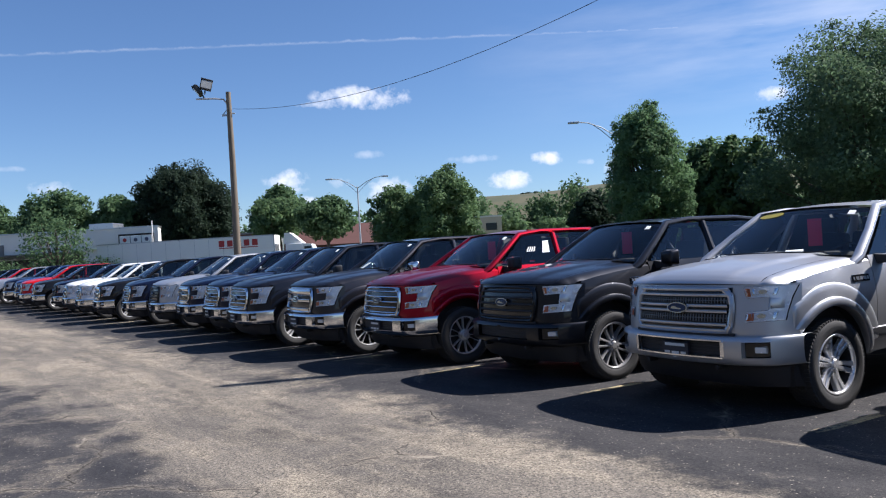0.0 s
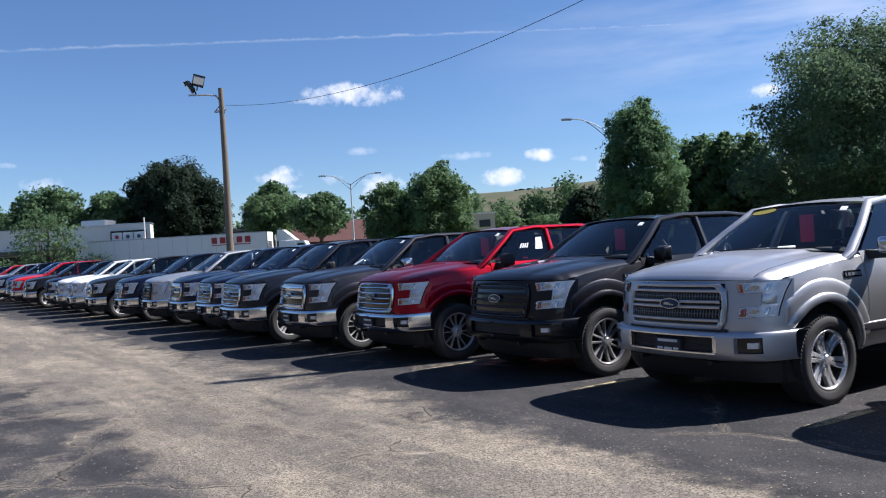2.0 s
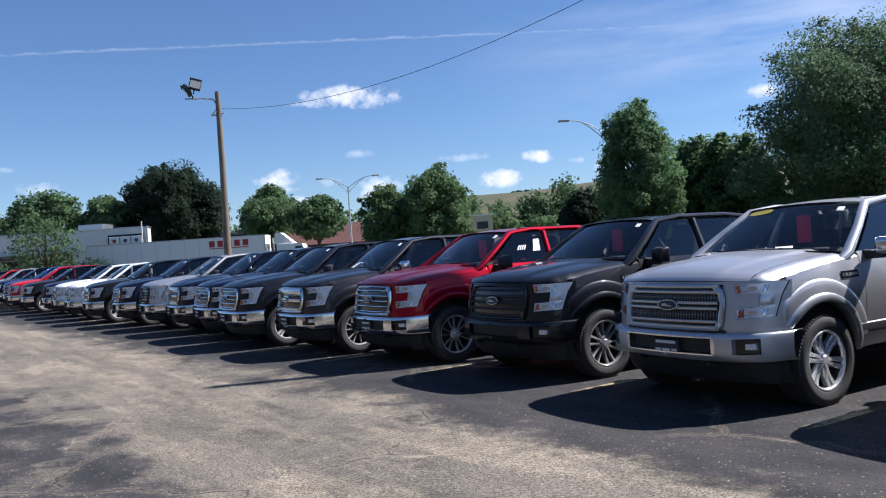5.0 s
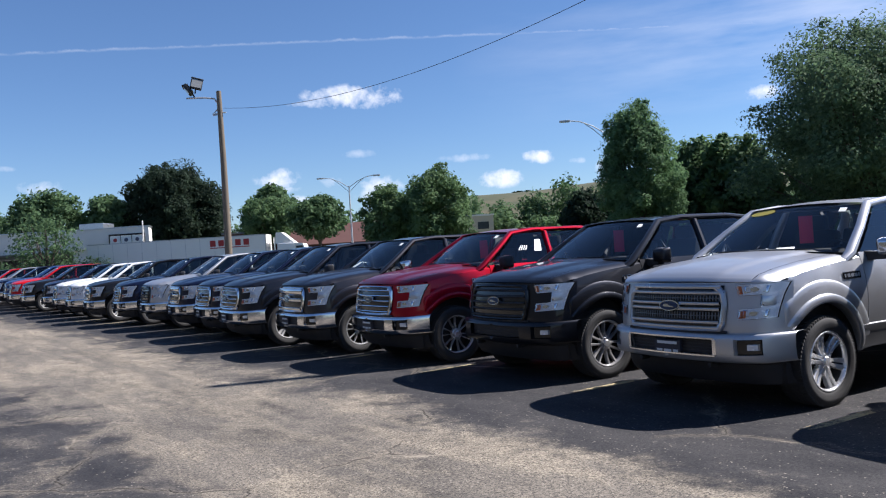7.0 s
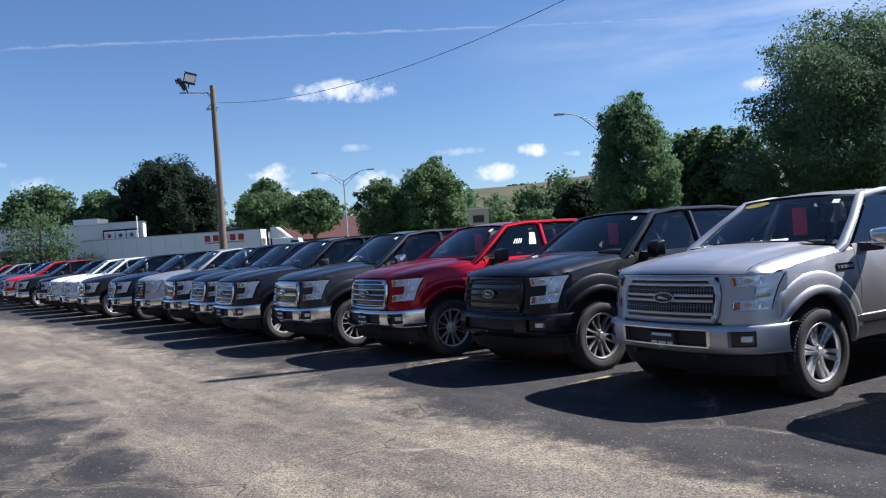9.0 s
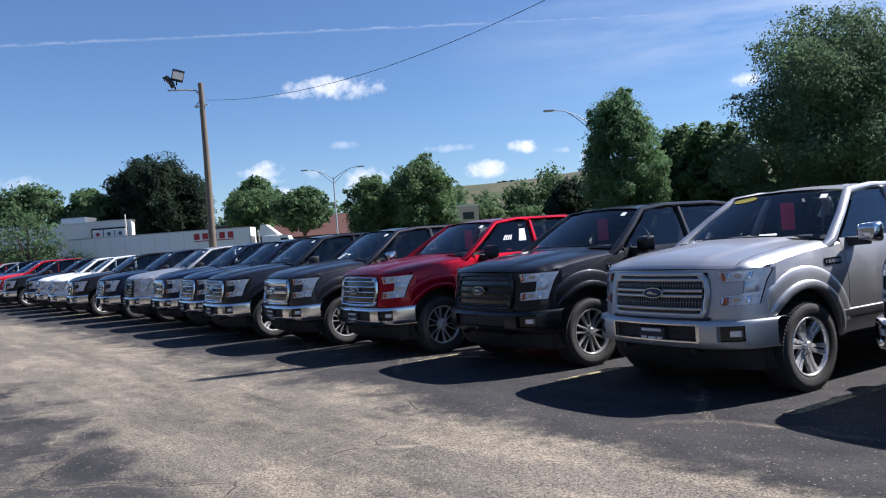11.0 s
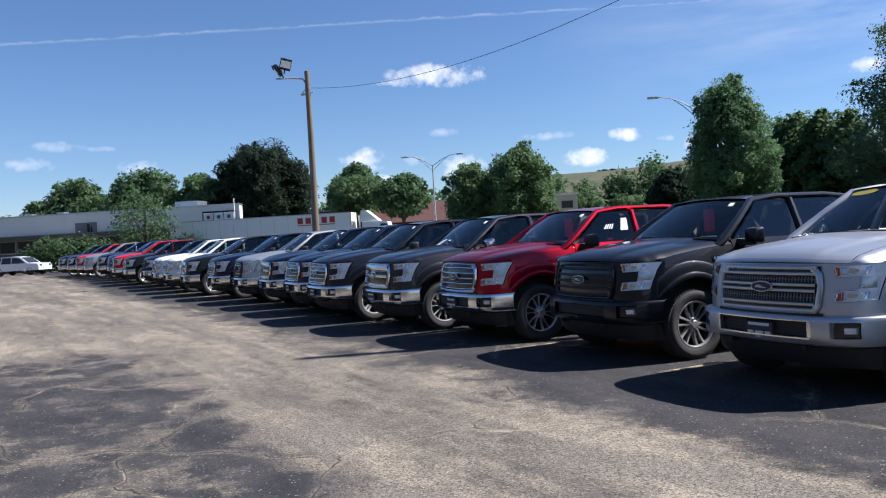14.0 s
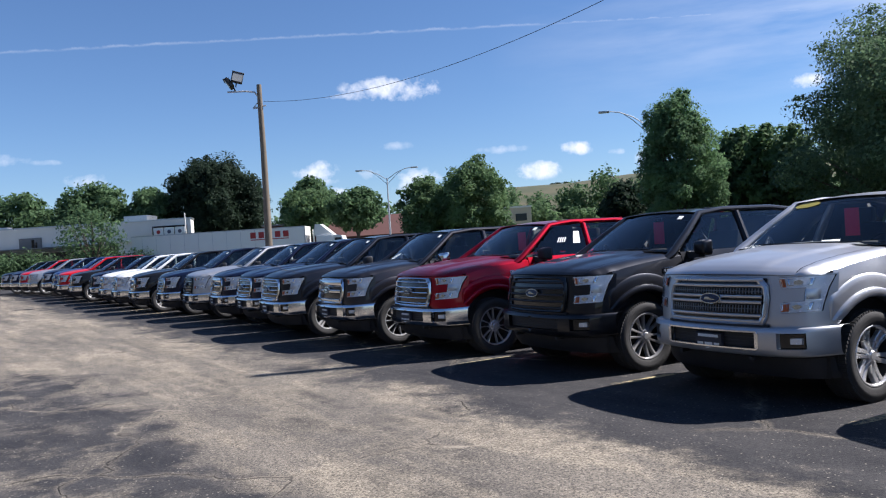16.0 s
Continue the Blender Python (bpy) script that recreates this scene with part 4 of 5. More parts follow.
    crack = m.math("MULTIPLY", m.math("SUBTRACT", 1.0, m.math("DIVIDE", vor.outputs["Distance"], 0.0042), clamp=True), some)
    rim = m.math("MULTIPLY", m.math("SUBTRACT", 1.0, m.math("DIVIDE", vor.outputs["Distance"], 0.02), clamp=True), some)
    col = m.mix(m.math("MULTIPLY", rim, m.math("MULTIPLY", coarse, 0.5)), col, (0.34, 0.29, 0.22))
    col = m.mix(m.math("MULTIPLY", crack, 0.9), col, m.mix(m.span(blot, 0.5, 0.6), (0.014, 0.013, 0.013), (0.36, 0.31, 0.24)))
    m.set(Base_Color=col, Roughness=0.88, Specular_IOR_Level=0.22)
    m.bump(m.math("ADD", m.math("MULTIPLY", speck, 0.7), m.math("SUBTRACT", m.math("MULTIPLY", mottle, 0.4), crack)), 0.6, 0.012)
    return m.mat


def grass_material():
    m = Nodes("dry_grass")
    a, b = m.noise(0.08, 5), m.noise(6, 4)
    c = m.mix(m.span(a, 0.35, 0.65), (0.05, 0.09, 0.025), (0.16, 0.14, 0.06))
    m.set(Base_Color=m.mix(m.math("MULTIPLY", b, 0.5), c, (0.03, 0.05, 0.015)), Roughness=0.9)
    m.bump(b, 0.5, 0.05)
    return m.mat


def flat_sheet(name, corners, z, mat, n=1):
    a, b, c, d = [Vector((*p, z)) for p in corners]
    vf = grid(lambda u, v: tuple(a.lerp(b, u).lerp(d.lerp(c, u), v)), steps(0, 1, n), steps(0, 1, n))
    return put(name, mesh_of(name, vf, mat, 0))


ASPHALT, GRASS = asphalt_material(), grass_material()
ground = flat_sheet("ground", [(-3000, -3000), (3000, -3000), (3000, 3000), (-3000, 3000)], -0.12, GRASS)
tagged(ground, "dry grass ground that runs to the horizon", "ground", kind="structure")


def lot_corner(along, out):
    p = ROW * along + OUT * out
    return (p.x, p.y)


def crest(along):
    """The lot lifts a little towards the far end of the row and falls again beyond it."""
    def ease(x, lo, hi):
        f = min(1.0, max(0.0, (x - lo) / (hi - lo)))
        return f * f * (3 - 2 * f)
    return 0.22 * ease(along, 31, 48) * (1 - ease(along, 60, 76))


def lot_mesh():
    us, vs = steps(-26, 26, 2) + steps(28, 86, 29), [22, -20]
    top = grid(lambda a, b: (*lot_corner(a, b), crest(a)), us, vs)
    edges = [grid(lambda a, z, b=b: (*lot_corner(a, b), crest(a) if z else -0.15), us, [1, 0]) for b in vs]
    ends = [grid(lambda b, z, a=a: (*lot_corner(a, b), 0.0 if z else -0.15), vs, [1, 0]) for a in (-26, 86)]
    return join(top, *edges, *ends)


lot = put("parking_lot", mesh_of("parking_lot", lot_mesh(), ASPHALT, 0))
tagged(lot, "worn dark asphalt lot with pale dusty driving lane", "parking lot", kind="structure")

# a plain dark wall, added unseen behind the camera to darken the trucks' reflections
c0, c1 = lot_corner(-40, 19), lot_corner(110, 19)
back = put("reflection_wall", mesh_of("reflection_wall", (lambda a, b: slab([(*a, -0.1), (*b, -0.1), (*b, 8.5), (*a, 8.5)], tuple(OUT * 0.4)))(c0, c1), worn("dark_wall", (0.05, 0.052, 0.045), (0.03, 0.032, 0.028), 0.5, 0.9, 0, 0.2, 8), 0))
tagged(back, "unseen dark wall added behind the camera to darken reflections", "wall", kind="structure")

# ---- the row of trucks ----
HEADING = -59.87
PLACES = [(4.76, 5.96), (2.97, 7.90), (1.48, 10.10), (-0.21, 12.17), (-1.76, 14.00), (-3.30, 15.88), (-4.39, 17.84), (-5.67, 19.82), (-7.10, 21.80), (-8.68, 23.86), (-10.52, 26.08), (-12.19, 28.40), (-13.79, 30.77),
          (-15.27, 32.93), (-17.11, 34.81), (-18.75, 36.86), (-20.17, 39.06), (-21.84, 41.08), (-23.66, 42.97), (-25.34, 44.99), (-27.06, 46.98), (-28.80, 48.94)]


def ground_at(x, y):
    return crest(x * ROW.x + y * ROW.y)


LOOKS = [
    dict(colour="black", grille="xlt", label="black pickup truck with chrome grille and bumper"),
    dict(colour="silver", grille="platinum", bumper="body", wheel="alloy", tag=True, two_tone=True, yellow=True, mirror="chrome", label="silver pickup truck with satin bar grille and gray rocker"),
    dict(colour="gray", grille="black", bumper="body", wheel="sport", tag=True, mirror="body", plate=False, label="dark gray pickup truck with blacked-out grille and bumper"),
    dict(colour="red", grille="xlt", wheel="chrome", tag=True, sticker=True, label="ruby red pickup truck with chrome grille and wheels"),
    dict(colour="bronze", grille="lariat", card=True, wheel="chrome", mirror="chrome", label="bronze gray pickup truck with broad chrome grille"),
    dict(colour="slate", grille="xlt", label="slate gray pickup truck with five-bar chrome grille"),
    dict(colour="navy", grille="xlt", label="navy pickup truck with five-bar chrome grille"),
    dict(colour="navy", grille="lariat", label="navy pickup truck with broad chrome grille"),
    dict(colour="silver", grille="black", label="silver pickup truck with black grille"),
    dict(colour="navy", grille="xlt", card=True, label="navy pickup truck with white card on the dash"),
    dict(colour="black", grille="lariat", label="black pickup truck with broad chrome grille"),
    dict(colour="white", grille="xlt", label="white pickup truck with five-bar chrome grille"),
    dict(colour="white", grille="lariat", label="white pickup truck with broad chrome grille"),
    dict(colour="navy", grille="black", label="navy pickup truck with black grille"),
    dict(colour="black", grille="xlt", label="black pickup truck with chrome bumper"),
    dict(colour="bright_red", grille="xlt", label="bright red pickup truck with chrome grille"),
    dict(colour="blue", grille="xlt", label="blue pickup truck with chrome grille"),
    dict(colour="navy", grille="lariat", label="navy pickup truck with broad chrome grille"),
    dict(colour="silver", grille="xlt", label="silver pickup truck with chrome grille"),
    dict(colour="bright_red", grille="lariat", label="bright red pickup truck with broad chrome grille"),
    dict(colour="navy", grille="xlt", label="navy pickup truck with five-bar chrome grille"),
    dict(colour="slate", grille="xlt", label="slate gray pickup truck at the end of the row"),
]
for (px, py), spec in zip(PLACES, LOOKS):
    make_truck(m=pose(px, py, ground_at(px, py), 0, 0, HEADING), **spec)


# ---- poles, wire and street lamps ----
WOOD = worn("weathered_pole_wood", (0.22, 0.175, 0.125), (0.11, 0.09, 0.07), 2.0, 0.85, 0, 0.5, 25)
STEEL = worn("galvanised_steel", (0.50, 0.51, 0.52), (0.40, 0.41, 0.42), 6, 0.45, 0.3, 0.05)
LAMP_BLACK = worn("dark_lamp_housing", (0.02, 0.02, 0.02), (0.05, 0.05, 0.05), 6, 0.5, 0.3, 0)
LAMP_GLASS = worn("lamp_lens", (0.30, 0.31, 0.31), (0.20, 0.21, 0.21), 8, 0.2, 0, 0)


def floodlight_pole(x, y, height, lean, label):
    t = thing("floodlight_pole", label, "lamp post", "", pose(x, y, 0))
    top = Vector((lean[0], lean[1], height))
    put("pole", mesh_of("pole", tube([(0, 0, -0.1), tuple(top * 0.3), tuple(top * 0.65 + Vector((0.02, 0, 0))), tuple(top)], [0.165, 0.15, 0.125, 0.10], 14), WOOD), t)
    arm = put("arm", mesh_of("arm", tube([top + Vector((0, 0, -0.6)), top + Vector((-0.2, 0, -0.3)), top + Vector((-0.6, 0, -0.24)), top + Vector((-1.35, 0, -0.22))], [0.035] * 4, 8), STEEL), t)
    turns = (Matrix.Translation(top + Vector((-0.90, 0, 0.34))) @ pose(0, 0, 0, -14, 14, 18),
             Matrix.Translation(top + Vector((-1.27, 0.05, 0.14))) @ pose(0, 0, 0, 0, -36, 0) @ pose(0, 0, 0, 0, 0, -78))
    for turn in turns:
        head = put("floodlight", mesh_of("floodlight", join(
            box(-0.24, 0.24, -0.08, 0.08, -0.22, 0.22, 0.03),
            *[box(-0.22, 0.22, 0.08, 0.12, z - 0.012, z + 0.012) for z in (-0.15, -0.05, 0.05, 0.15)],
            box(-0.25, 0.25, -0.12, -0.07, 0.20, 0.24, 0.01),
            tube([(0, 0.05, -0.2), (0.02, 0.0, -0.42)], [0.03, 0.03], 6)), LAMP_BLACK), t, None, turn)
        put("lamp_glass", mesh_of("lamp_glass", box(-0.20, 0.20, -0.095, -0.08, -0.18, 0.18), LAMP_GLASS), head)
    put("bracket", mesh_of("bracket", join(box(-0.30, -0.12, -0.04, 0.04, height - 1.0, height - 0.92), tube([(-0.1, 0, height - 0.75), (-0.28, 0, height - 0.95)], [0.02, 0.02], 6), tube([(0.1, 0, height - 0.9), (0.25, 0, height - 0.9)], [0.03, 0.03], 6)), STEEL), t)
    return t


floodlight_pole(-8.56, 33.0, 8.8, (0.0, 0.0), "tall weathered wooden pole with two floodlights")
utility = thing("utility_pole", "tall plain wooden utility pole beside the lot", "utility pole", "", pose(8.85, 13.21, 0))
put("pole", mesh_of("pole", tube([(0, 0, -0.1), (0, 0, 6), (0, 0, 12.6)], [0.17, 0.15, 0.12], 14), WOOD), utility)
put("bracket", mesh_of("bracket", tube([(-0.25, 0, 8.6), (0.1, 0, 8.6)], [0.03, 0.03], 6), STEEL), utility)
WIRE_A, WIRE_B = Vector((-8.4, 33.0, 8.086)), Vector((8.85, 13.21, 8.60))
pts = []
for k in range(41):
    f = k / 40
    p = WIRE_A.lerp(WIRE_B, f)
    p.z -= 1.367 * 4 * f * (1 - f)
    pts.append(p)
wire = put("overhead_wire", mesh_of("overhead_wire", tube(pts, [0.008] * 41, 6), BLACK))
tagged(wire, "thin black cable slung between two poles", "cable")


def street_lamp(x, y, height, arms, label, turn=0):
    t = thing("street_lamp", label, "street lamp", "street lamps", pose(x, y, 0, 0, 0, turn))
    put("pole", mesh_of("pole", tube([(0, 0, -0.1), (0, 0, height)], [0.11, 0.06], 10), STEEL), t)
    for s in arms:
        arm = put("arm", mesh_of("arm", join(tube([(0, 0, height - 0.15), (s * 0.9, 0, height + 0.45), (s * 1.7, 0, height + 0.78), (s * 2.3, 0, height + 0.86)], [0.035] * 4, 6),
                                             tube([(0, 0, height - 0.6), (s * 0.9, 0, height + 0.25), (s * 1.4, 0, height + 0.62)], [0.025] * 3, 6)), STEEL), t)
        head = put("lamp_head", mesh_of("lamp_head", moved(box(-0.34, 0.34, -0.14, 0.14, -0.065, 0.065, 0.05), Matrix.Translation((s * 2.65, 0, height + 0.85))), STEEL), arm)
    return t


street_lamp(-7.75, 75, 8.25, (-1, 1), "double-armed gray steel street lamp", 0)
street_lamp(11.35, 50, 8.4, (-1,), "single-armed gray steel street lamp", 0)

# ---- trees ----
BARK = worn("bark", (0.10, 0.075, 0.055), (0.05, 0.04, 0.03), 6, 0.9, 0, 0.6, 30, 0.03)
GREEN = leaf("green_leaves", (0.03, 0.06, 0.021), (0.06, 0.108, 0.036))
DARK_LEAF = leaf("dark_maple_leaves", (0.010, 0.020, 0.010), (0.018, 0.032, 0.014))
ASH_LEAF = leaf("ash_leaves", (0.038, 0.078, 0.030), (0.082, 0.15, 0.05))
LOCUST_LEAF = leaf("locust_leaves", (0.034, 0.064, 0.030), (0.068, 0.114, 0.043))
PALE_LEAF = leaf("pale_leaves", (0.04, 0.078, 0.026), (0.076, 0.13, 0.042))


def leaf_cloud(rng, lobes, count, size, aspect=0.6, droop=0.0):
    """Many small leaf sprays, thickest near the surface of the lobes."""
    weights = np.array([l[3] * l[4] * l[5] for l in lobes]) ** (2 / 3)
    pick = rng.choice(len(lobes), count, p=weights / weights.sum())
    L = np.array(lobes)[pick]
    d = rng.normal(size=(count, 3))
    d /= np.linalg.norm(d, axis=1)[:, None]
    bulge = 1 + 0.22 * np.sin(d[:, 0] * 5.1 + L[:, 0] * 3) * np.cos(d[:, 1] * 4.3 + L[:, 1]) + 0.15 * np.sin(d[:, 2] * 7 + L[:, 2] * 5 + d[:, 0] * 4)
    r = (rng.random(count) ** 0.36) * bulge * (1 + 0.07 * np.abs(rng.normal(size=count)))
    p = L[:, :3] + d * L[:, 3:6] * r[:, None]
    n = d + rng.normal(size=(count, 3)) * 0.55 + np.array([0, 0, 0.45])
    n /= np.linalg.norm(n, axis=1)[:, None]
    a = np.cross(n, rng.normal(size=(count, 3)))
    a[:, 2] -= droop
    a /= np.linalg.norm(a, axis=1)[:, None]
    b = np.cross(n, a)
    s = size * (0.55 + 0.9 * rng.random(count))[:, None]
    a, b = a * s, b * s * aspect
    quad = np.stack([p - a, p - b * 0.9 + a * 0.1, p + a, p + b + a * 0.15], 1).reshape(-1, 3)
    faces = np.arange(count * 4).reshape(-1, 4)
    return quad.tolist(), faces.tolist()


def crown_mesh(vf, mat):
    me = bpy.data.meshes.new("crown")
    me.from_pydata(vf[0], [], vf[1])
    me.materials.append(mat)
    return me


def tree(x, y, height, width, label, mat, seed, clear=0.2, count=9000, size=0.22, depth=None, shape="round", z=0.0, name="tree"):
    rng = np.random.default_rng(seed)
    t = thing(name, label, "tree", "", pose(x, y, z))
    depth = depth or width
    base = height * clear
    hc = height - base
    r = 0.018 * height + 0.05
    limbs = [tube([(0, 0, -0.2), (0.05, 0, base * 0.6), (0.1, 0.05, base + hc * 0.35), (0, 0.1, base + hc * 0.8)], [r * 1.3, r, r * 0.65, r * 0.15], 9)]
    lobes = []
    n = {"round": 54, "tall": 80, "open": 78}[shape]
    mid = base + hc * (0.50 if shape != "tall" else 0.46)

    def girth(rise):
        """Width of the crown at a height from -1 to 1, as a share of its widest."""
        if shape == "tall":
            return 1.0 - 0.20 * max(0.0, rise) - 0.10 * max(0.0, -rise)
        if shape == "open":
            return 1.08 - 0.26 * max(0.0, rise)
        return 1.0
    # a loose core, then clumps spread evenly over the outside
    for rise in (-0.55, -0.1, 0.35, 0.68):
        k = math.sqrt(1 - rise * rise) * girth(rise) * (0.30 if shape == "open" else 0.37)
        lobes.append((0, 0, mid + rise * hc * 0.5, k * width, k * depth, hc * 0.15))
    for k in range(n):
        rise = 1 - 2 * (k + 0.5) / n
        a = k * 2.39996 + rng.normal() * 0.25
        ring = math.sqrt(1 - rise * rise) * girth(rise)
        size_k = rng.uniform(0.075, 0.145)
        out = rng.uniform(0.72, 1.04) if shape != "open" else rng.uniform(0.55, 1.10)
        reach = (0.5 - size_k * 0.75) * out
        c = (math.cos(a) * ring * reach * width, math.sin(a) * ring * reach * depth, mid + rise * out * (hc * 0.5 - size_k * width * 0.5))
        lobes.append((*c, size_k * width, size_k * depth, size_k * width * (0.55 if shape == "open" else 0.85)))
        if k % 4 == 0:
            limbs.append(tube([(0.05, 0, base * 0.8 + hc * 0.15 * rng.random()), (c[0] * 0.5, c[1] * 0.5, (base + c[2]) / 2 + 0.1), c], [r * 0.5, r * 0.3, r * 0.08], 6))
    # small sprays past the outline
    for k in range(2 * n):
        b = lobes[4 + int(rng.integers(n))]
        d = rng.normal(size=3)
        d /= np.linalg.norm(d)
        d[2] = abs(d[2]) * 0.8
        lobes.append((b[0] + d[0] * b[3] * 1.1, b[1] + d[1] * b[4] * 1.1, b[2] + d[2] * b[5] * 1.1, b[3] * rng.uniform(0.15, 0.4), b[4] * rng.uniform(0.15, 0.4), b[5] * rng.uniform(0.2, 0.5)))
    put("trunk", mesh_of("trunk", join(*limbs), BARK), t)
    put("crown", crown_mesh(leaf_cloud(rng, lobes, count, size), mat), t)
    return t


tree(-36.0, 112, 16.3, 15.6, "broad dark-leaved maple behind the lot", DARK_LEAF, 1, 0.05, 95000, 0.18)
tree(10.0, 38, 8.55, 4.6, "tall narrow green ash behind the trucks", ASH_LEAF, 2, 0.06, 80000, 0.062, shape="tall")
tree(17.0, 30, 9.5, 10.2, "large spreading honey locust behind the trucks", LOCUST_LEAF, 3, 0.10, 110000, 0.062, shape="open")
tree(0.3, 60, 7.9, 5.8, "bushy green tree in front of the low buildings", PALE_LEAF, 4, 0.06, 30000, 0.11)
tree(-3.4, 60.5, 7.0, 4.6, "bushy green tree beside another", PALE_LEAF, 14, 0.06, 20000, 0.11)
tree(-34.2, 70, 7.2, 6.8, "small open tree before the white building", GREEN, 5, 0.18, 2700, 0.13, shape="open")
tree(-18.0, 87, 8.7, 6.6, "green street tree behind the pole", PALE_LEAF, 6, 0.42, 9000, 0.19)
tree(-11.6, 80, 7.9, 6.2, "green street tree by the brick building", GREEN, 7, 0.45, 8000, 0.19)
tree(-53.0, 110, 13.6, 11.5, "tall domed green tree behind the white building", GREEN, 8, 0.15, 15000, 0.28)
tree(-44.8, 110, 12.2, 8.0, "green tree behind the white building", GREEN, 9, 0.15, 10000, 0.28)
tree(-66.2, 115, 13.0, 10.5, "green tree beyond the white building roof", GREEN, 10, 0.15, 12000, 0.28)
tree(-78.5, 125, 11.0, 8.0, "small green tree far behind the building", GREEN, 11, 0.15, 8000, 0.28)
tree(-24.0, 120, 12.8, 10.0, "green tree far behind the pole", GREEN, 12, 0.15, 10000, 0.28)
tree(-21.0, 105, 11.5, 8.0, "green tree far behind the pole", GREEN, 13, 0.15, 10000, 0.28)
tree(14.0, 42, 7.0, 4.2, "green tree between two larger ones", GREEN, 15, 0.1, 14000, 0.14, shape="tall")
tree(15.6, 40, 6.6, 4.6, "yellowish green tree between two larger ones", PALE_LEAF, 16, 0.1, 14000, 0.14)
tree(8.9, 46, 5.0, 3.4, "dark low conifer behind the trucks", DARK_LEAF, 17, 0.05, 9000, 0.14, shape="tall")
tree(20.5, 38, 8.5, 7.0, "green tree behind the honey locust", GREEN, 18, 0.1, 14000, 0.17)
tree(-2.0, 95, 9.0, 7.0, "green tree behind the brick building", GREEN, 19, 0.2, 8000, 0.24)


def shrub(x, y, w, hgt, label, mat, seed, count=2500, size=0.13, z=-0.12):
    rng = np.random.default_rng(seed)
    t = thing("shrub", label, "shrub", "", pose(x, y, z))
    lobes = [(rng.uniform(-0.25, 0.25) * w, rng.uniform(-0.25, 0.25) * w, hgt * rng.uniform(0.3, 0.62), w * 0.32, w * 0.32, hgt * 0.36) for k in range(7)]
    put("stem", mesh_of("stem", join(*[tube([(0, 0, 0), (l[0] * 0.5, l[1] * 0.5, l[2] * 0.5), l[:3]], [0.06, 0.04, 0.015], 5) for l in lobes]), BARK), t)
    put("crown", crown_mesh(leaf_cloud(rng, lobes, count, size), mat), t)


shrub(-32.0, 80.5, 2.5, 4.3, "dark green upright cedar by the white building", DARK_LEAF, 21)
shrub(-29.8, 80.5, 2.3, 4.4, "dark green upright cedar by the white building", DARK_LEAF, 22)
shrub(-24.3, 82, 4.2, 4.6, "rounded bright green bush below the maple", PALE_LEAF, 23, 4000)
shrub(-27.6, 82, 3.8, 3.7, "rounded green bush below the maple", GREEN, 24, 3500)
for k in range(8):
    shrub(-46.5 + 2.2 * k, 72.5 + 0.25 * k, 3.6, 3.4 + 0.3 * (k % 3), "leafy green hedge bush by the white building", GREEN, 30 + k, 2500)


def woods(name, x0, x1, y, top, label, mat, seed, count, size):
    """A far belt of trees."""
    rng = np.random.default_rng(seed)
    lobes = []
    n = int((x1 - x0) / (top * 0.32))
    for k in range(n):
        f = (k + rng.random()) / n
        hh = top * rng.uniform(0.72, 1.05)
        for q in (0.3, 0.62, 0.85):
            lobes.append((x0 + (x1 - x0) * f + rng.normal() * 0.6, y + rng.uniform(-0.3, 0.3) * top, hh * q, top * 0.27 * (1.2 - 0.45 * q), top * 0.25, hh * 0.2))
    ob = put(name, crown_mesh(leaf_cloud(rng, lobes, count, size), mat))
    return tagged(ob, label, "trees", kind="stuff")


woods("tree_belt", -130, 10, 140, 9.5, "far belt of green trees", GREEN, 41, 26000, 0.4)
woods("tree_belt", 2, 90, 190, 16.5, "far green woods below the hill", GREEN, 42, 26000, 0.45)
woods("tree_belt", 14, 60, 60, 6.5, "green thicket behind the large trees", GREEN, 43, 26000, 0.22)
woods("tree_belt", 4, 16, 105, 6.0, "bright green trees behind the buildings", PALE_LEAF, 44, 9000, 0.25)


def hill_material():
    m = Nodes("hill_grass")
    a, b = m.noise(0.035, 7, 0.7), m.noise(0.25, 6, 0.8)
    c = m.mix(m.span(a, 0.4, 0.6), (0.10, 0.083, 0.046), (0.05, 0.056, 0.026))
    m.set(Base_Color=m.mix(m.math("MULTIPLY", b, 0.5), c, (0.06, 0.08, 0.03)), Roughness=0.95)
    return m.mat


def hill_at(x, y):
    f = max(0.0, min(1.0, (x + 110) / 130))
    ridge = 8 + 21 * f * f * (3 - 2 * f) + 0.05 * max(0, x - 20) + 0.5 * math.sin(x * 0.09)
    g = max(0.0, min(1.0, (y - 230) / 200))
    return (x, y, -1 + (ridge + 1) * g * g * (3 - 2 * g))


hill = put("hill", mesh_of("hill", grid(hill_at, steps(-160, 420, 60), steps(230, 620, 30)), hill_material(), 180))
tagged(hill, "distant hill with dry brown grass", "hill", kind="structure")
rng = np.random.default_rng(50)
for k, hx in enumerate((45, 48, 52, 71, 75)):
    hz = hill_at(hx, 430)[2]
    shrub(hx, 428, 4.0, 1.5, "dark bush on the ridge of the hill", DARK_LEAF, 60 + k, 500, 0.35, hz - 0.3)

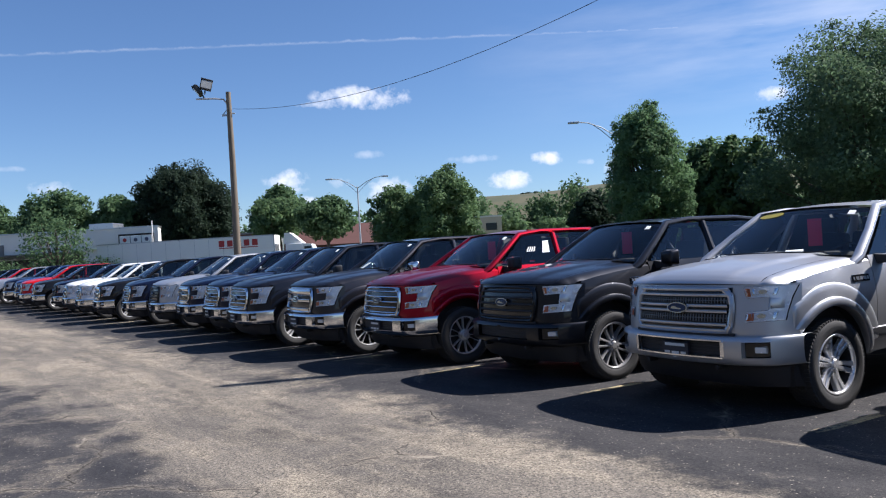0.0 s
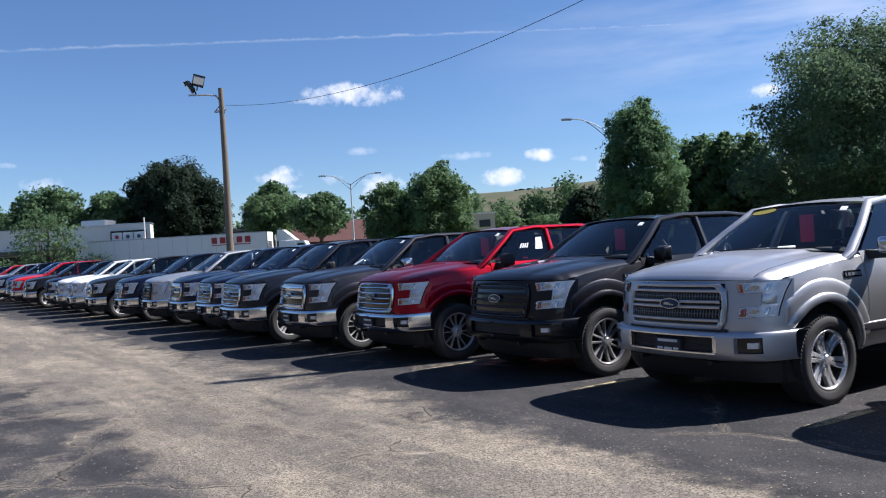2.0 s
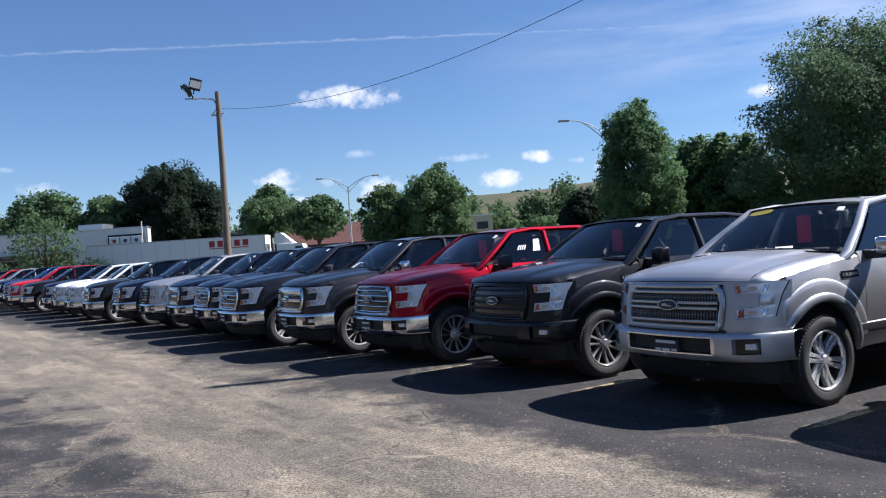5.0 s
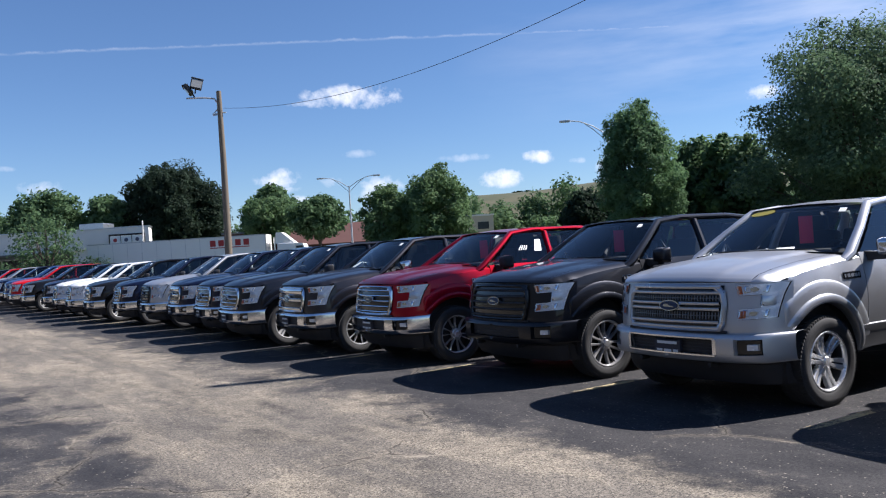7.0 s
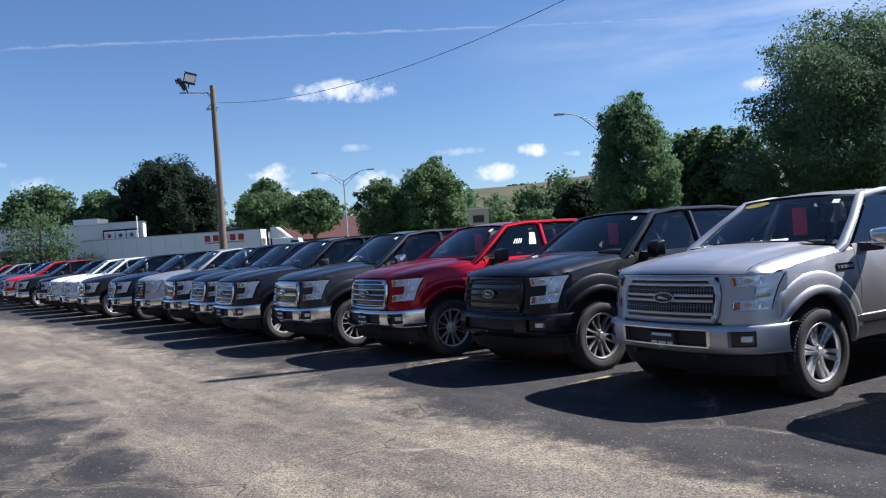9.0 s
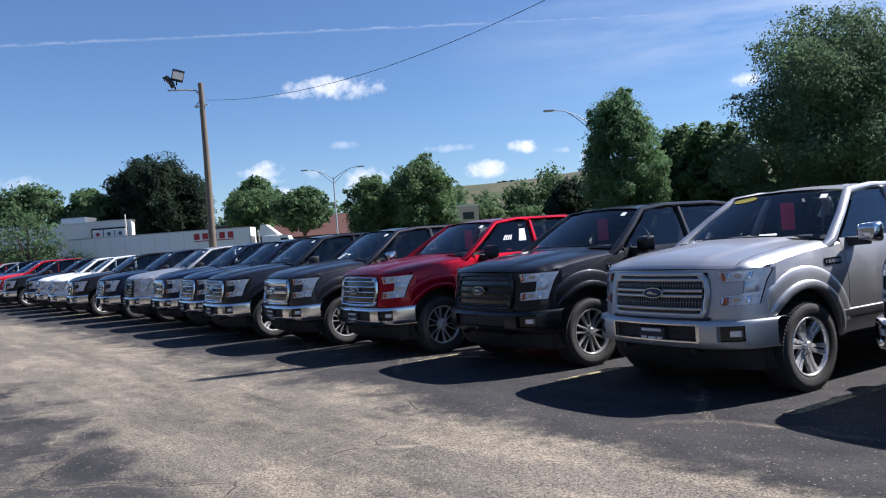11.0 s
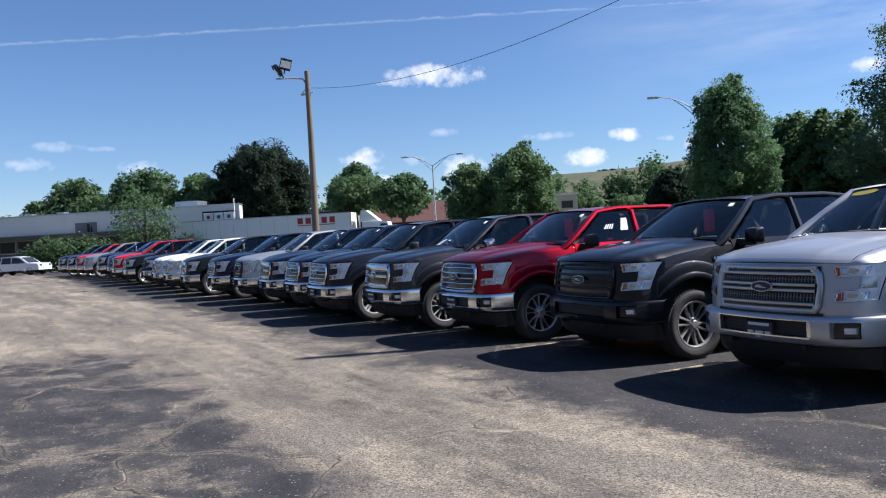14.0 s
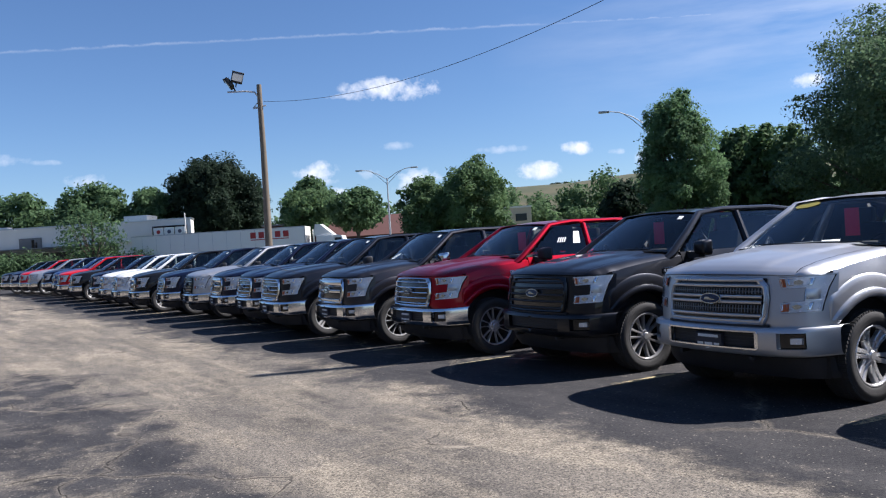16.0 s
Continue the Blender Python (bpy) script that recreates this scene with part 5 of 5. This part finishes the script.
# ---- buildings ----
WHITE_WALL = worn("pale_cladding", (0.80, 0.77, 0.71), (0.70, 0.67, 0.61), 0.6, 0.75, 0, 0.1, 20)
SOFFIT = worn("gray_soffit", (0.20, 0.20, 0.20), (0.14, 0.14, 0.14), 1, 0.7, 0, 0.1)
GRAY_WALL = worn("gray_wall", (0.16, 0.16, 0.165), (0.12, 0.12, 0.12), 0.7, 0.8, 0, 0.2)
BRICK = worn("red_brick", (0.13, 0.046, 0.036), (0.09, 0.034, 0.028), 1.5, 0.85, 0, 0.3, 30)
ROOF = worn("roof_tiles", (0.115, 0.048, 0.038), (0.08, 0.034, 0.029), 1.2, 0.85, 0, 0.3, 12)
BEIGE = worn("beige_render", (0.60, 0.51, 0.38), (0.50, 0.42, 0.32), 0.8, 0.85, 0, 0.1)
WINDOW = worn("dark_window", (0.02, 0.025, 0.03), (0.035, 0.04, 0.045), 2, 0.15, 0, 0)
SIGN_BLUE = worn("sign_emblem", (0.08, 0.09, 0.14), (0.05, 0.06, 0.1), 4, 0.5, 0, 0)
SIGN_RED = worn("red_lettering", (0.42, 0.035, 0.03), (0.34, 0.03, 0.03), 4, 0.55, 0, 0)


def prism(outline_, z0, z1):
    """An upright block on an outline in x and y."""
    n = len(outline_)
    return [(x, y, z) for z in (z0, z1) for x, y in outline_], [tuple(range(n))[::-1], tuple(range(n, 2 * n))] + [(i, (i + 1) % n, n + (i + 1) % n, n + i) for i in range(n)]


show = thing("showroom", "long low white building with a dark strip of windows", "building", "", pose(-30.1, 84, -0.12))
put("wall", mesh_of("wall", prism([(-52, 2.2), (-0.6, 2.2), (-8.4, 20), (-52, 20)], 0, 4.1), GRAY_WALL, 0), show)
put("parapet", mesh_of("parapet", prism([(-52, 0), (0, 0), (-0.6, 2.6), (-8.4, 20), (-52, 20)], 4.12, 6.22), WHITE_WALL, 0), show)
put("parapet_cap", mesh_of("parapet_cap", prism([(-52.1, -0.1), (0.1, -0.1), (-0.5, 2.6), (-8.3, 20.1), (-52.1, 20.1)], 6.22, 6.36), SATIN, 0), show)
put("end_wall", mesh_of("end_wall", box(-8.2, -0.02, 0.3, 2.2, 0, 4.12), WHITE_WALL, 0), show)
for k, zz in enumerate((3.98, 3.82, 3.66)):
    put("canopy_band", mesh_of("canopy_band", box(-52, -8.3, -0.5 + 0.25 * k, 2.1, zz, zz + 0.12, 0.01), SOFFIT, 0), show)
pane = mesh_of("window", join(box(-0.95, 0.95, -0.04, 0.04, 2.25, 3.55)), WINDOW, 0)
bar = mesh_of("window_frame", join(box(-1.02, -0.94, -0.08, 0.08, 2.2, 3.6), box(0.94, 1.02, -0.08, 0.08, 2.2, 3.6), box(-1.02, 1.02, -0.08, 0.08, 2.14, 2.25), box(-1.02, 1.02, -0.08, 0.08, 3.55, 3.64)), SATIN, 0)
for k in range(18):
    w = put("window", pane, show, None, pose(-50 + 2.15 * k, 2.15, 0))
    put("window_frame", bar, w)
sign = put("sign_box", mesh_of("sign_box", box(-4.1, -0.4, -0.35, -0.02, 4.3, 5.6, 0.03), GLOSS_BLACK, 0), show)
for k in range(3):
    p = put("sign_panel", mesh_of("sign_panel", box(-3.95 + 1.16 * k, -2.87 + 1.16 * k, -0.41, -0.35, 4.5, 5.4, 0.02), CARD, 0), sign)
    put("emblem", mesh_of("emblem", moved(revolve([(-0.01, 0.21), (0.02, 0.19), (0.025, 0.0)], 16), Matrix.Translation((-3.41 + 1.16 * k, -0.42, 4.95)) @ Matrix.Rotation(radians(-90), 4, "Z")), (SIGN_RED, SIGN_BLUE, SIGN_BLUE)[k]), p)
board = put("notice_board", mesh_of("notice_board", box(-18.9, -16.4, -0.1, -0.02, 3.95, 5.2, 0.02), SOFFIT, 0), show)
put("emblem", mesh_of("emblem", join(box(-17.5, -17.2, -0.13, -0.1, 4.1, 5.0), box(-17.1, -16.9, -0.13, -0.1, 4.1, 4.7)), GLOSS_BLACK, 0), board)
for x in (-46, -33, -27.5, -23.5):
    put("roof_vent", mesh_of("roof_vent", box(x, x + 1.0, 4, 5, 6.3, 6.75, 0.05), SATIN, 0), show)
put("roof_unit", mesh_of("roof_unit", box(-9.5, -6.8, 5, 8, 6.3, 7.2, 0.06), SATIN, 0), show)
flag = thing("flagpole", "thin pale pole before the sign", "pole", "", pose(-29.6, 81, -0.12))
put("pole", mesh_of("pole", tube([(0, 0, 0), (0, 0, 6.7)], [0.09, 0.06], 8), WHITE_WALL), flag)


def gable_house(x, y, w, d, eave, ridge, label, wall_mat, roof_mat, windows=4):
    t = thing("building", label, "building", "", pose(x, y, -0.12))
    put("wall", mesh_of("wall", box(0, w, 0, d, 0, eave), wall_mat, 0), t)
    put("roof", mesh_of("roof", ([(-0.4, -0.4, eave), (w + 0.4, -0.4, eave), (w + 0.4, d / 2, ridge), (-0.4, d / 2, ridge), (-0.4, d + 0.4, eave), (w + 0.4, d + 0.4, eave)],
                                [(0, 1, 2, 3), (3, 2, 5, 4), (0, 3, 4), (1, 5, 2), (0, 4, 5, 1)]), roof_mat, 0), t)
    for k in range(windows):
        xx = (k + 0.5) * w / windows
        wn = put("window", mesh_of("window", box(xx - 0.6, xx + 0.6, -0.05, 0.05, 1.0, 2.4), WINDOW, 0), t)
        put("window_frame", mesh_of("window_frame", join(box(xx - 0.7, xx + 0.7, -0.08, 0.04, 0.88, 1.0), box(xx - 0.7, xx + 0.7, -0.08, 0.04, 2.4, 2.5), box(xx - 0.7, xx - 0.6, -0.08, 0.04, 1.0, 2.4), box(xx + 0.6, xx + 0.7, -0.08, 0.04, 1.0, 2.4)), CARD, 0), wn)
    return t


gable_house(-16.2, 89, 8.6, 9, 3.3, 5.7, "low red brick building with a red roof", BRICK, ROOF, 5)
hall = thing("building", "flat-roofed dark red brick building", "building", "", pose(-24.5, 92, -0.12))
put("wall", mesh_of("wall", box(0, 8.2, 0, 10, 0, 5.1), BRICK, 0), hall)
put("coping", mesh_of("coping", box(-0.1, 8.3, -0.1, 10.1, 5.1, 5.3), SOFFIT, 0), hall)
hall2 = thing("building", "flat-roofed brown brick building with a door", "building", "", pose(-7.5, 93, -0.12))
put("wall", mesh_of("wall", box(0, 5.5, 0, 10, 0, 5.3), BRICK, 0), hall2)
put("coping", mesh_of("coping", box(-0.1, 5.6, -0.1, 10.1, 5.3, 5.45), SOFFIT, 0), hall2)
put("door", mesh_of("door", box(2.6, 3.8, -0.06, 0.02, 0, 3.4), CARD, 0), hall2)
shop = thing("building", "small beige flat-roofed building", "building", "", pose(3.0, 100, -0.12))
put("wall", mesh_of("wall", box(0, 4.6, 0, 8, 0, 5.75), BEIGE, 0), shop)
put("coping", mesh_of("coping", box(-0.1, 4.7, -0.1, 8.1, 5.75, 5.95), WHITE_WALL, 0), shop)
put("window", mesh_of("window", box(2.6, 4.0, -0.05, 0.02, 4.1, 5.0), WINDOW, 0), shop)

road = flat_sheet("road", [(-160, 71), (80, 71), (80, 80), (-160, 80)], -0.09, worn("road_asphalt", (0.06, 0.06, 0.06), (0.09, 0.088, 0.085), 0.7, 0.9, 0, 0.3, 50))
tagged(road, "gray asphalt street behind the lot", "road", kind="structure")

# ---- the lorry on the street ----
TRAILER_WHITE = worn("trailer_white", (0.82, 0.81, 0.78), (0.74, 0.73, 0.70), 1.0, 0.5, 0, 0.05)
lorry = thing("semi_trailer", "long white box trailer with red lettering shapes", "trailer", "", pose(-15.7, 74, -0.09))
put("box", mesh_of("box", box(-16.6, 0, 0, 2.6, 1.15, 4.25, 0.03), TRAILER_WHITE, 0), lorry)
for k in range(9):
    put("seam", mesh_of("seam", box(-15.6 + 1.35 * k, -15.57 + 1.35 * k, -0.012, 0.01, 1.2, 4.15), SATIN, 0), lorry)
for z in (1.15, 4.19):
    put("rail", mesh_of("rail", box(-16.62, 0.02, -0.03, 0.03, z, z + 0.09), SATIN, 0), lorry)
put("corner_post", mesh_of("corner_post", box(-0.08, 0.02, -0.03, 0.05, 1.15, 4.27), STEEL, 0), lorry)
for k in range(5):
    x = -5.2 + 0.78 * k
    put("lettering_shape", mesh_of("lettering_shape", box(x, x + 0.52, -0.025, 0.0, 3.38, 3.95, 0.01), SIGN_RED, 0), lorry)
put("underline", mesh_of("underline", box(-5.2, -1.55, -0.025, 0.0, 3.2, 3.28), SIGN_RED, 0), lorry)
put("chassis", mesh_of("chassis", join(box(-16.3, -0.5, 0.6, 2.0, 0.9, 1.15), box(-4.6, -4.4, 0.4, 0.6, 0.1, 1.0), box(-4.6, -4.4, 2.0, 2.2, 0.1, 1.0)), UNDER, 0), lorry)


def road_wheel(parent, x, y, r=0.5):
    w = put("wheel", cached("road_tyre", lambda: moved(revolve([(-0.12, 0.28), (-0.14, 0.36), (-0.1, 0.48), (0.1, 0.5), (0.14, 0.4), (0.12, 0.28), (0.06, 0.24), (0.05, 0.0)], 28), Matrix.Rotation(radians(-90), 4, "Z"))), parent, RUBBER, Matrix.Translation((x, y, r)) @ Matrix.Scale(r / 0.5, 4))
    put("hub", cached("road_hub", lambda: moved(revolve([(0.06, 0.26), (0.1, 0.25), (0.08, 0.1), (0.14, 0.08), (0.14, 0.0)], 20), Matrix.Rotation(radians(-90), 4, "Z"))), w, ALLOY)


for x in (-14.9, -13.6):
    for y in (0.2, 2.4):
        road_wheel(lorry, x, y)
tractor = thing("truck_tractor", "white truck tractor coupled to the trailer", "truck", "", pose(-15.4, 74, -0.09))
put("sleeper", mesh_of("sleeper", box(0.7, 2.3, 0.1, 2.5, 1.0, 3.3, 0.08), TRAILER_WHITE, 30), tractor)
put("fairing", mesh_of("fairing", ([(0.5, 0.3, 3.3), (2.3, 0.3, 3.3), (1.1, 0.3, 4.35), (0.6, 0.3, 4.35), (0.5, 2.3, 3.3), (2.3, 2.3, 3.3), (1.1, 2.3, 4.35), (0.6, 2.3, 4.35)],
                                   [(0, 1, 2, 3), (7, 6, 5, 4), (0, 4, 5, 1), (1, 5, 6, 2), (2, 6, 7, 3), (3, 7, 4, 0)]), TRAILER_WHITE, 0), tractor)
put("cab", mesh_of("cab", ([(2.3, 0.15, 1.0), (4.6, 0.15, 1.0), (4.6, 0.15, 2.1), (3.5, 0.15, 2.2), (3.1, 0.15, 3.2), (2.3, 0.15, 3.3), (2.3, 2.45, 1.0), (4.6, 2.45, 1.0), (4.6, 2.45, 2.1), (3.5, 2.45, 2.2), (3.1, 2.45, 3.2), (2.3, 2.45, 3.3)],
                           [(0, 1, 2, 3, 4, 5), (11, 10, 9, 8, 7, 6)] + [(i, i + 6, (i + 1) % 6 + 6, (i + 1) % 6) for i in range(6)]), TRAILER_WHITE, 0), tractor)
put("side_window", mesh_of("side_window", slab([(2.45, 0.13, 2.25), (3.35, 0.13, 2.25), (3.05, 0.13, 3.0), (2.45, 0.13, 3.0)], (0, 0.03, 0)), WINDOW, 0), tractor)
put("exhaust_stack", mesh_of("exhaust_stack", tube([(0.45, 0.25, 1.0), (0.45, 0.25, 3.9)], [0.09, 0.09], 10), CHROME), tractor)
put("frame", mesh_of("frame", box(-3.0, 4.5, 0.7, 1.9, 0.7, 1.0), UNDER, 0), tractor)
for x in (-2.3, -1.1, 3.7):
    for y in (0.25, 2.35):
        road_wheel(tractor, x, y)


def parked_suv(m, label):
    t = thing("parked_suv", label, "car", "cars by the building", m)
    prof = [(-2.4, 0.45), (-2.42, 0.8), (-2.3, 1.0), (-1.35, 1.08), (-0.55, 1.62), (0.2, 1.72), (1.9, 1.68), (2.3, 1.1), (2.38, 0.6), (2.3, 0.42)]
    n = len(prof)
    verts = []
    for f, w in ((-1, 0.90), (1, 0.90)):
        verts += [(x, f * (w - (0.16 * max(0, z - 1.0) / 0.7)), z) for x, z in prof]
    put("body", mesh_of("body", (verts, [tuple(range(n))[::-1], tuple(range(n, 2 * n))] + [(i, (i + 1) % n, n + (i + 1) % n, n + i) for i in range(n)]), PAINTS["white"], 20), t)
    for s in (-1, 1):
        for q in ([(-1.1, 1.1), (-0.45, 1.55), (0.25, 1.62), (0.25, 1.08)], [(0.35, 1.08), (0.35, 1.62), (1.2, 1.62), (1.3, 1.08)], [(1.4, 1.1), (1.3, 1.61), (1.8, 1.6), (2.0, 1.15)]):
            put("side_window", mesh_of("side_window", slab([(x, s * (0.905 - 0.16 * max(0, z - 1.0) / 0.7), z) for x, z in q], (0, s * 0.01, 0)), WINDOW, 0), t)
        for x in (-1.5, 1.5):
            road_wheel(t, x, s * 0.80, 0.38)
        put("headlight", mesh_of("headlight", box(-2.44, -2.2, s * 0.62 - 0.15, s * 0.62 + 0.15, 0.78, 0.95, 0.02), CHROME), t)
        put("side_mirror", mesh_of("side_mirror", box(-0.75, -0.6, s * 0.9, s * 1.08, 1.08, 1.22, 0.03), BLACK), t)
    put("windshield", mesh_of("windshield", slab([(-1.33, -0.75, 1.10), (-1.33, 0.75, 1.10), (-0.6, 0.68, 1.6), (-0.6, -0.68, 1.6)], (-0.012, 0, 0.012)), WINDOW, 0), t)
    return t


parked_suv(pose(-44.6, 67.2, 0, 0, 0, 176), "white parked sport utility vehicle before the building")
parked_suv(pose(-50.6, 78.5, 0, 0, 0, 60), "white parked car beside the building")

# ---- faded stall lines ----
LINE_N = Nodes("faded_line_paint")
worn_off = LINE_N.span(LINE_N.math("ADD", LINE_N.math("MULTIPLY", LINE_N.noise(1.3, 5, 0.7), 0.6), LINE_N.math("MULTIPLY", LINE_N.noise(25, 4, 0.8), 0.4)), 0.46, 0.58)
LINE_N.set(Base_Color=LINE_N.mix(worn_off, (0.03, 0.03, 0.032), (0.46, 0.37, 0.19)), Roughness=0.9)
LINE = LINE_N.mat
stall = mesh_of("stall_line", grid(lambda y, x: (x + 0.012 * math.sin(y * 9), y, 0.0), steps(-0.9, 4.6, 20), [-0.05, 0.05]), LINE, 0)
for (px, py) in PLACES[:12]:
    ob = put("stall_line", stall, None, None, pose(px, py, 0.004, 0, 0, HEADING) @ Matrix.Translation((1.33, 0, 0)))
    tagged(ob, "faded yellow painted stall line on asphalt", "line", "stall lines")
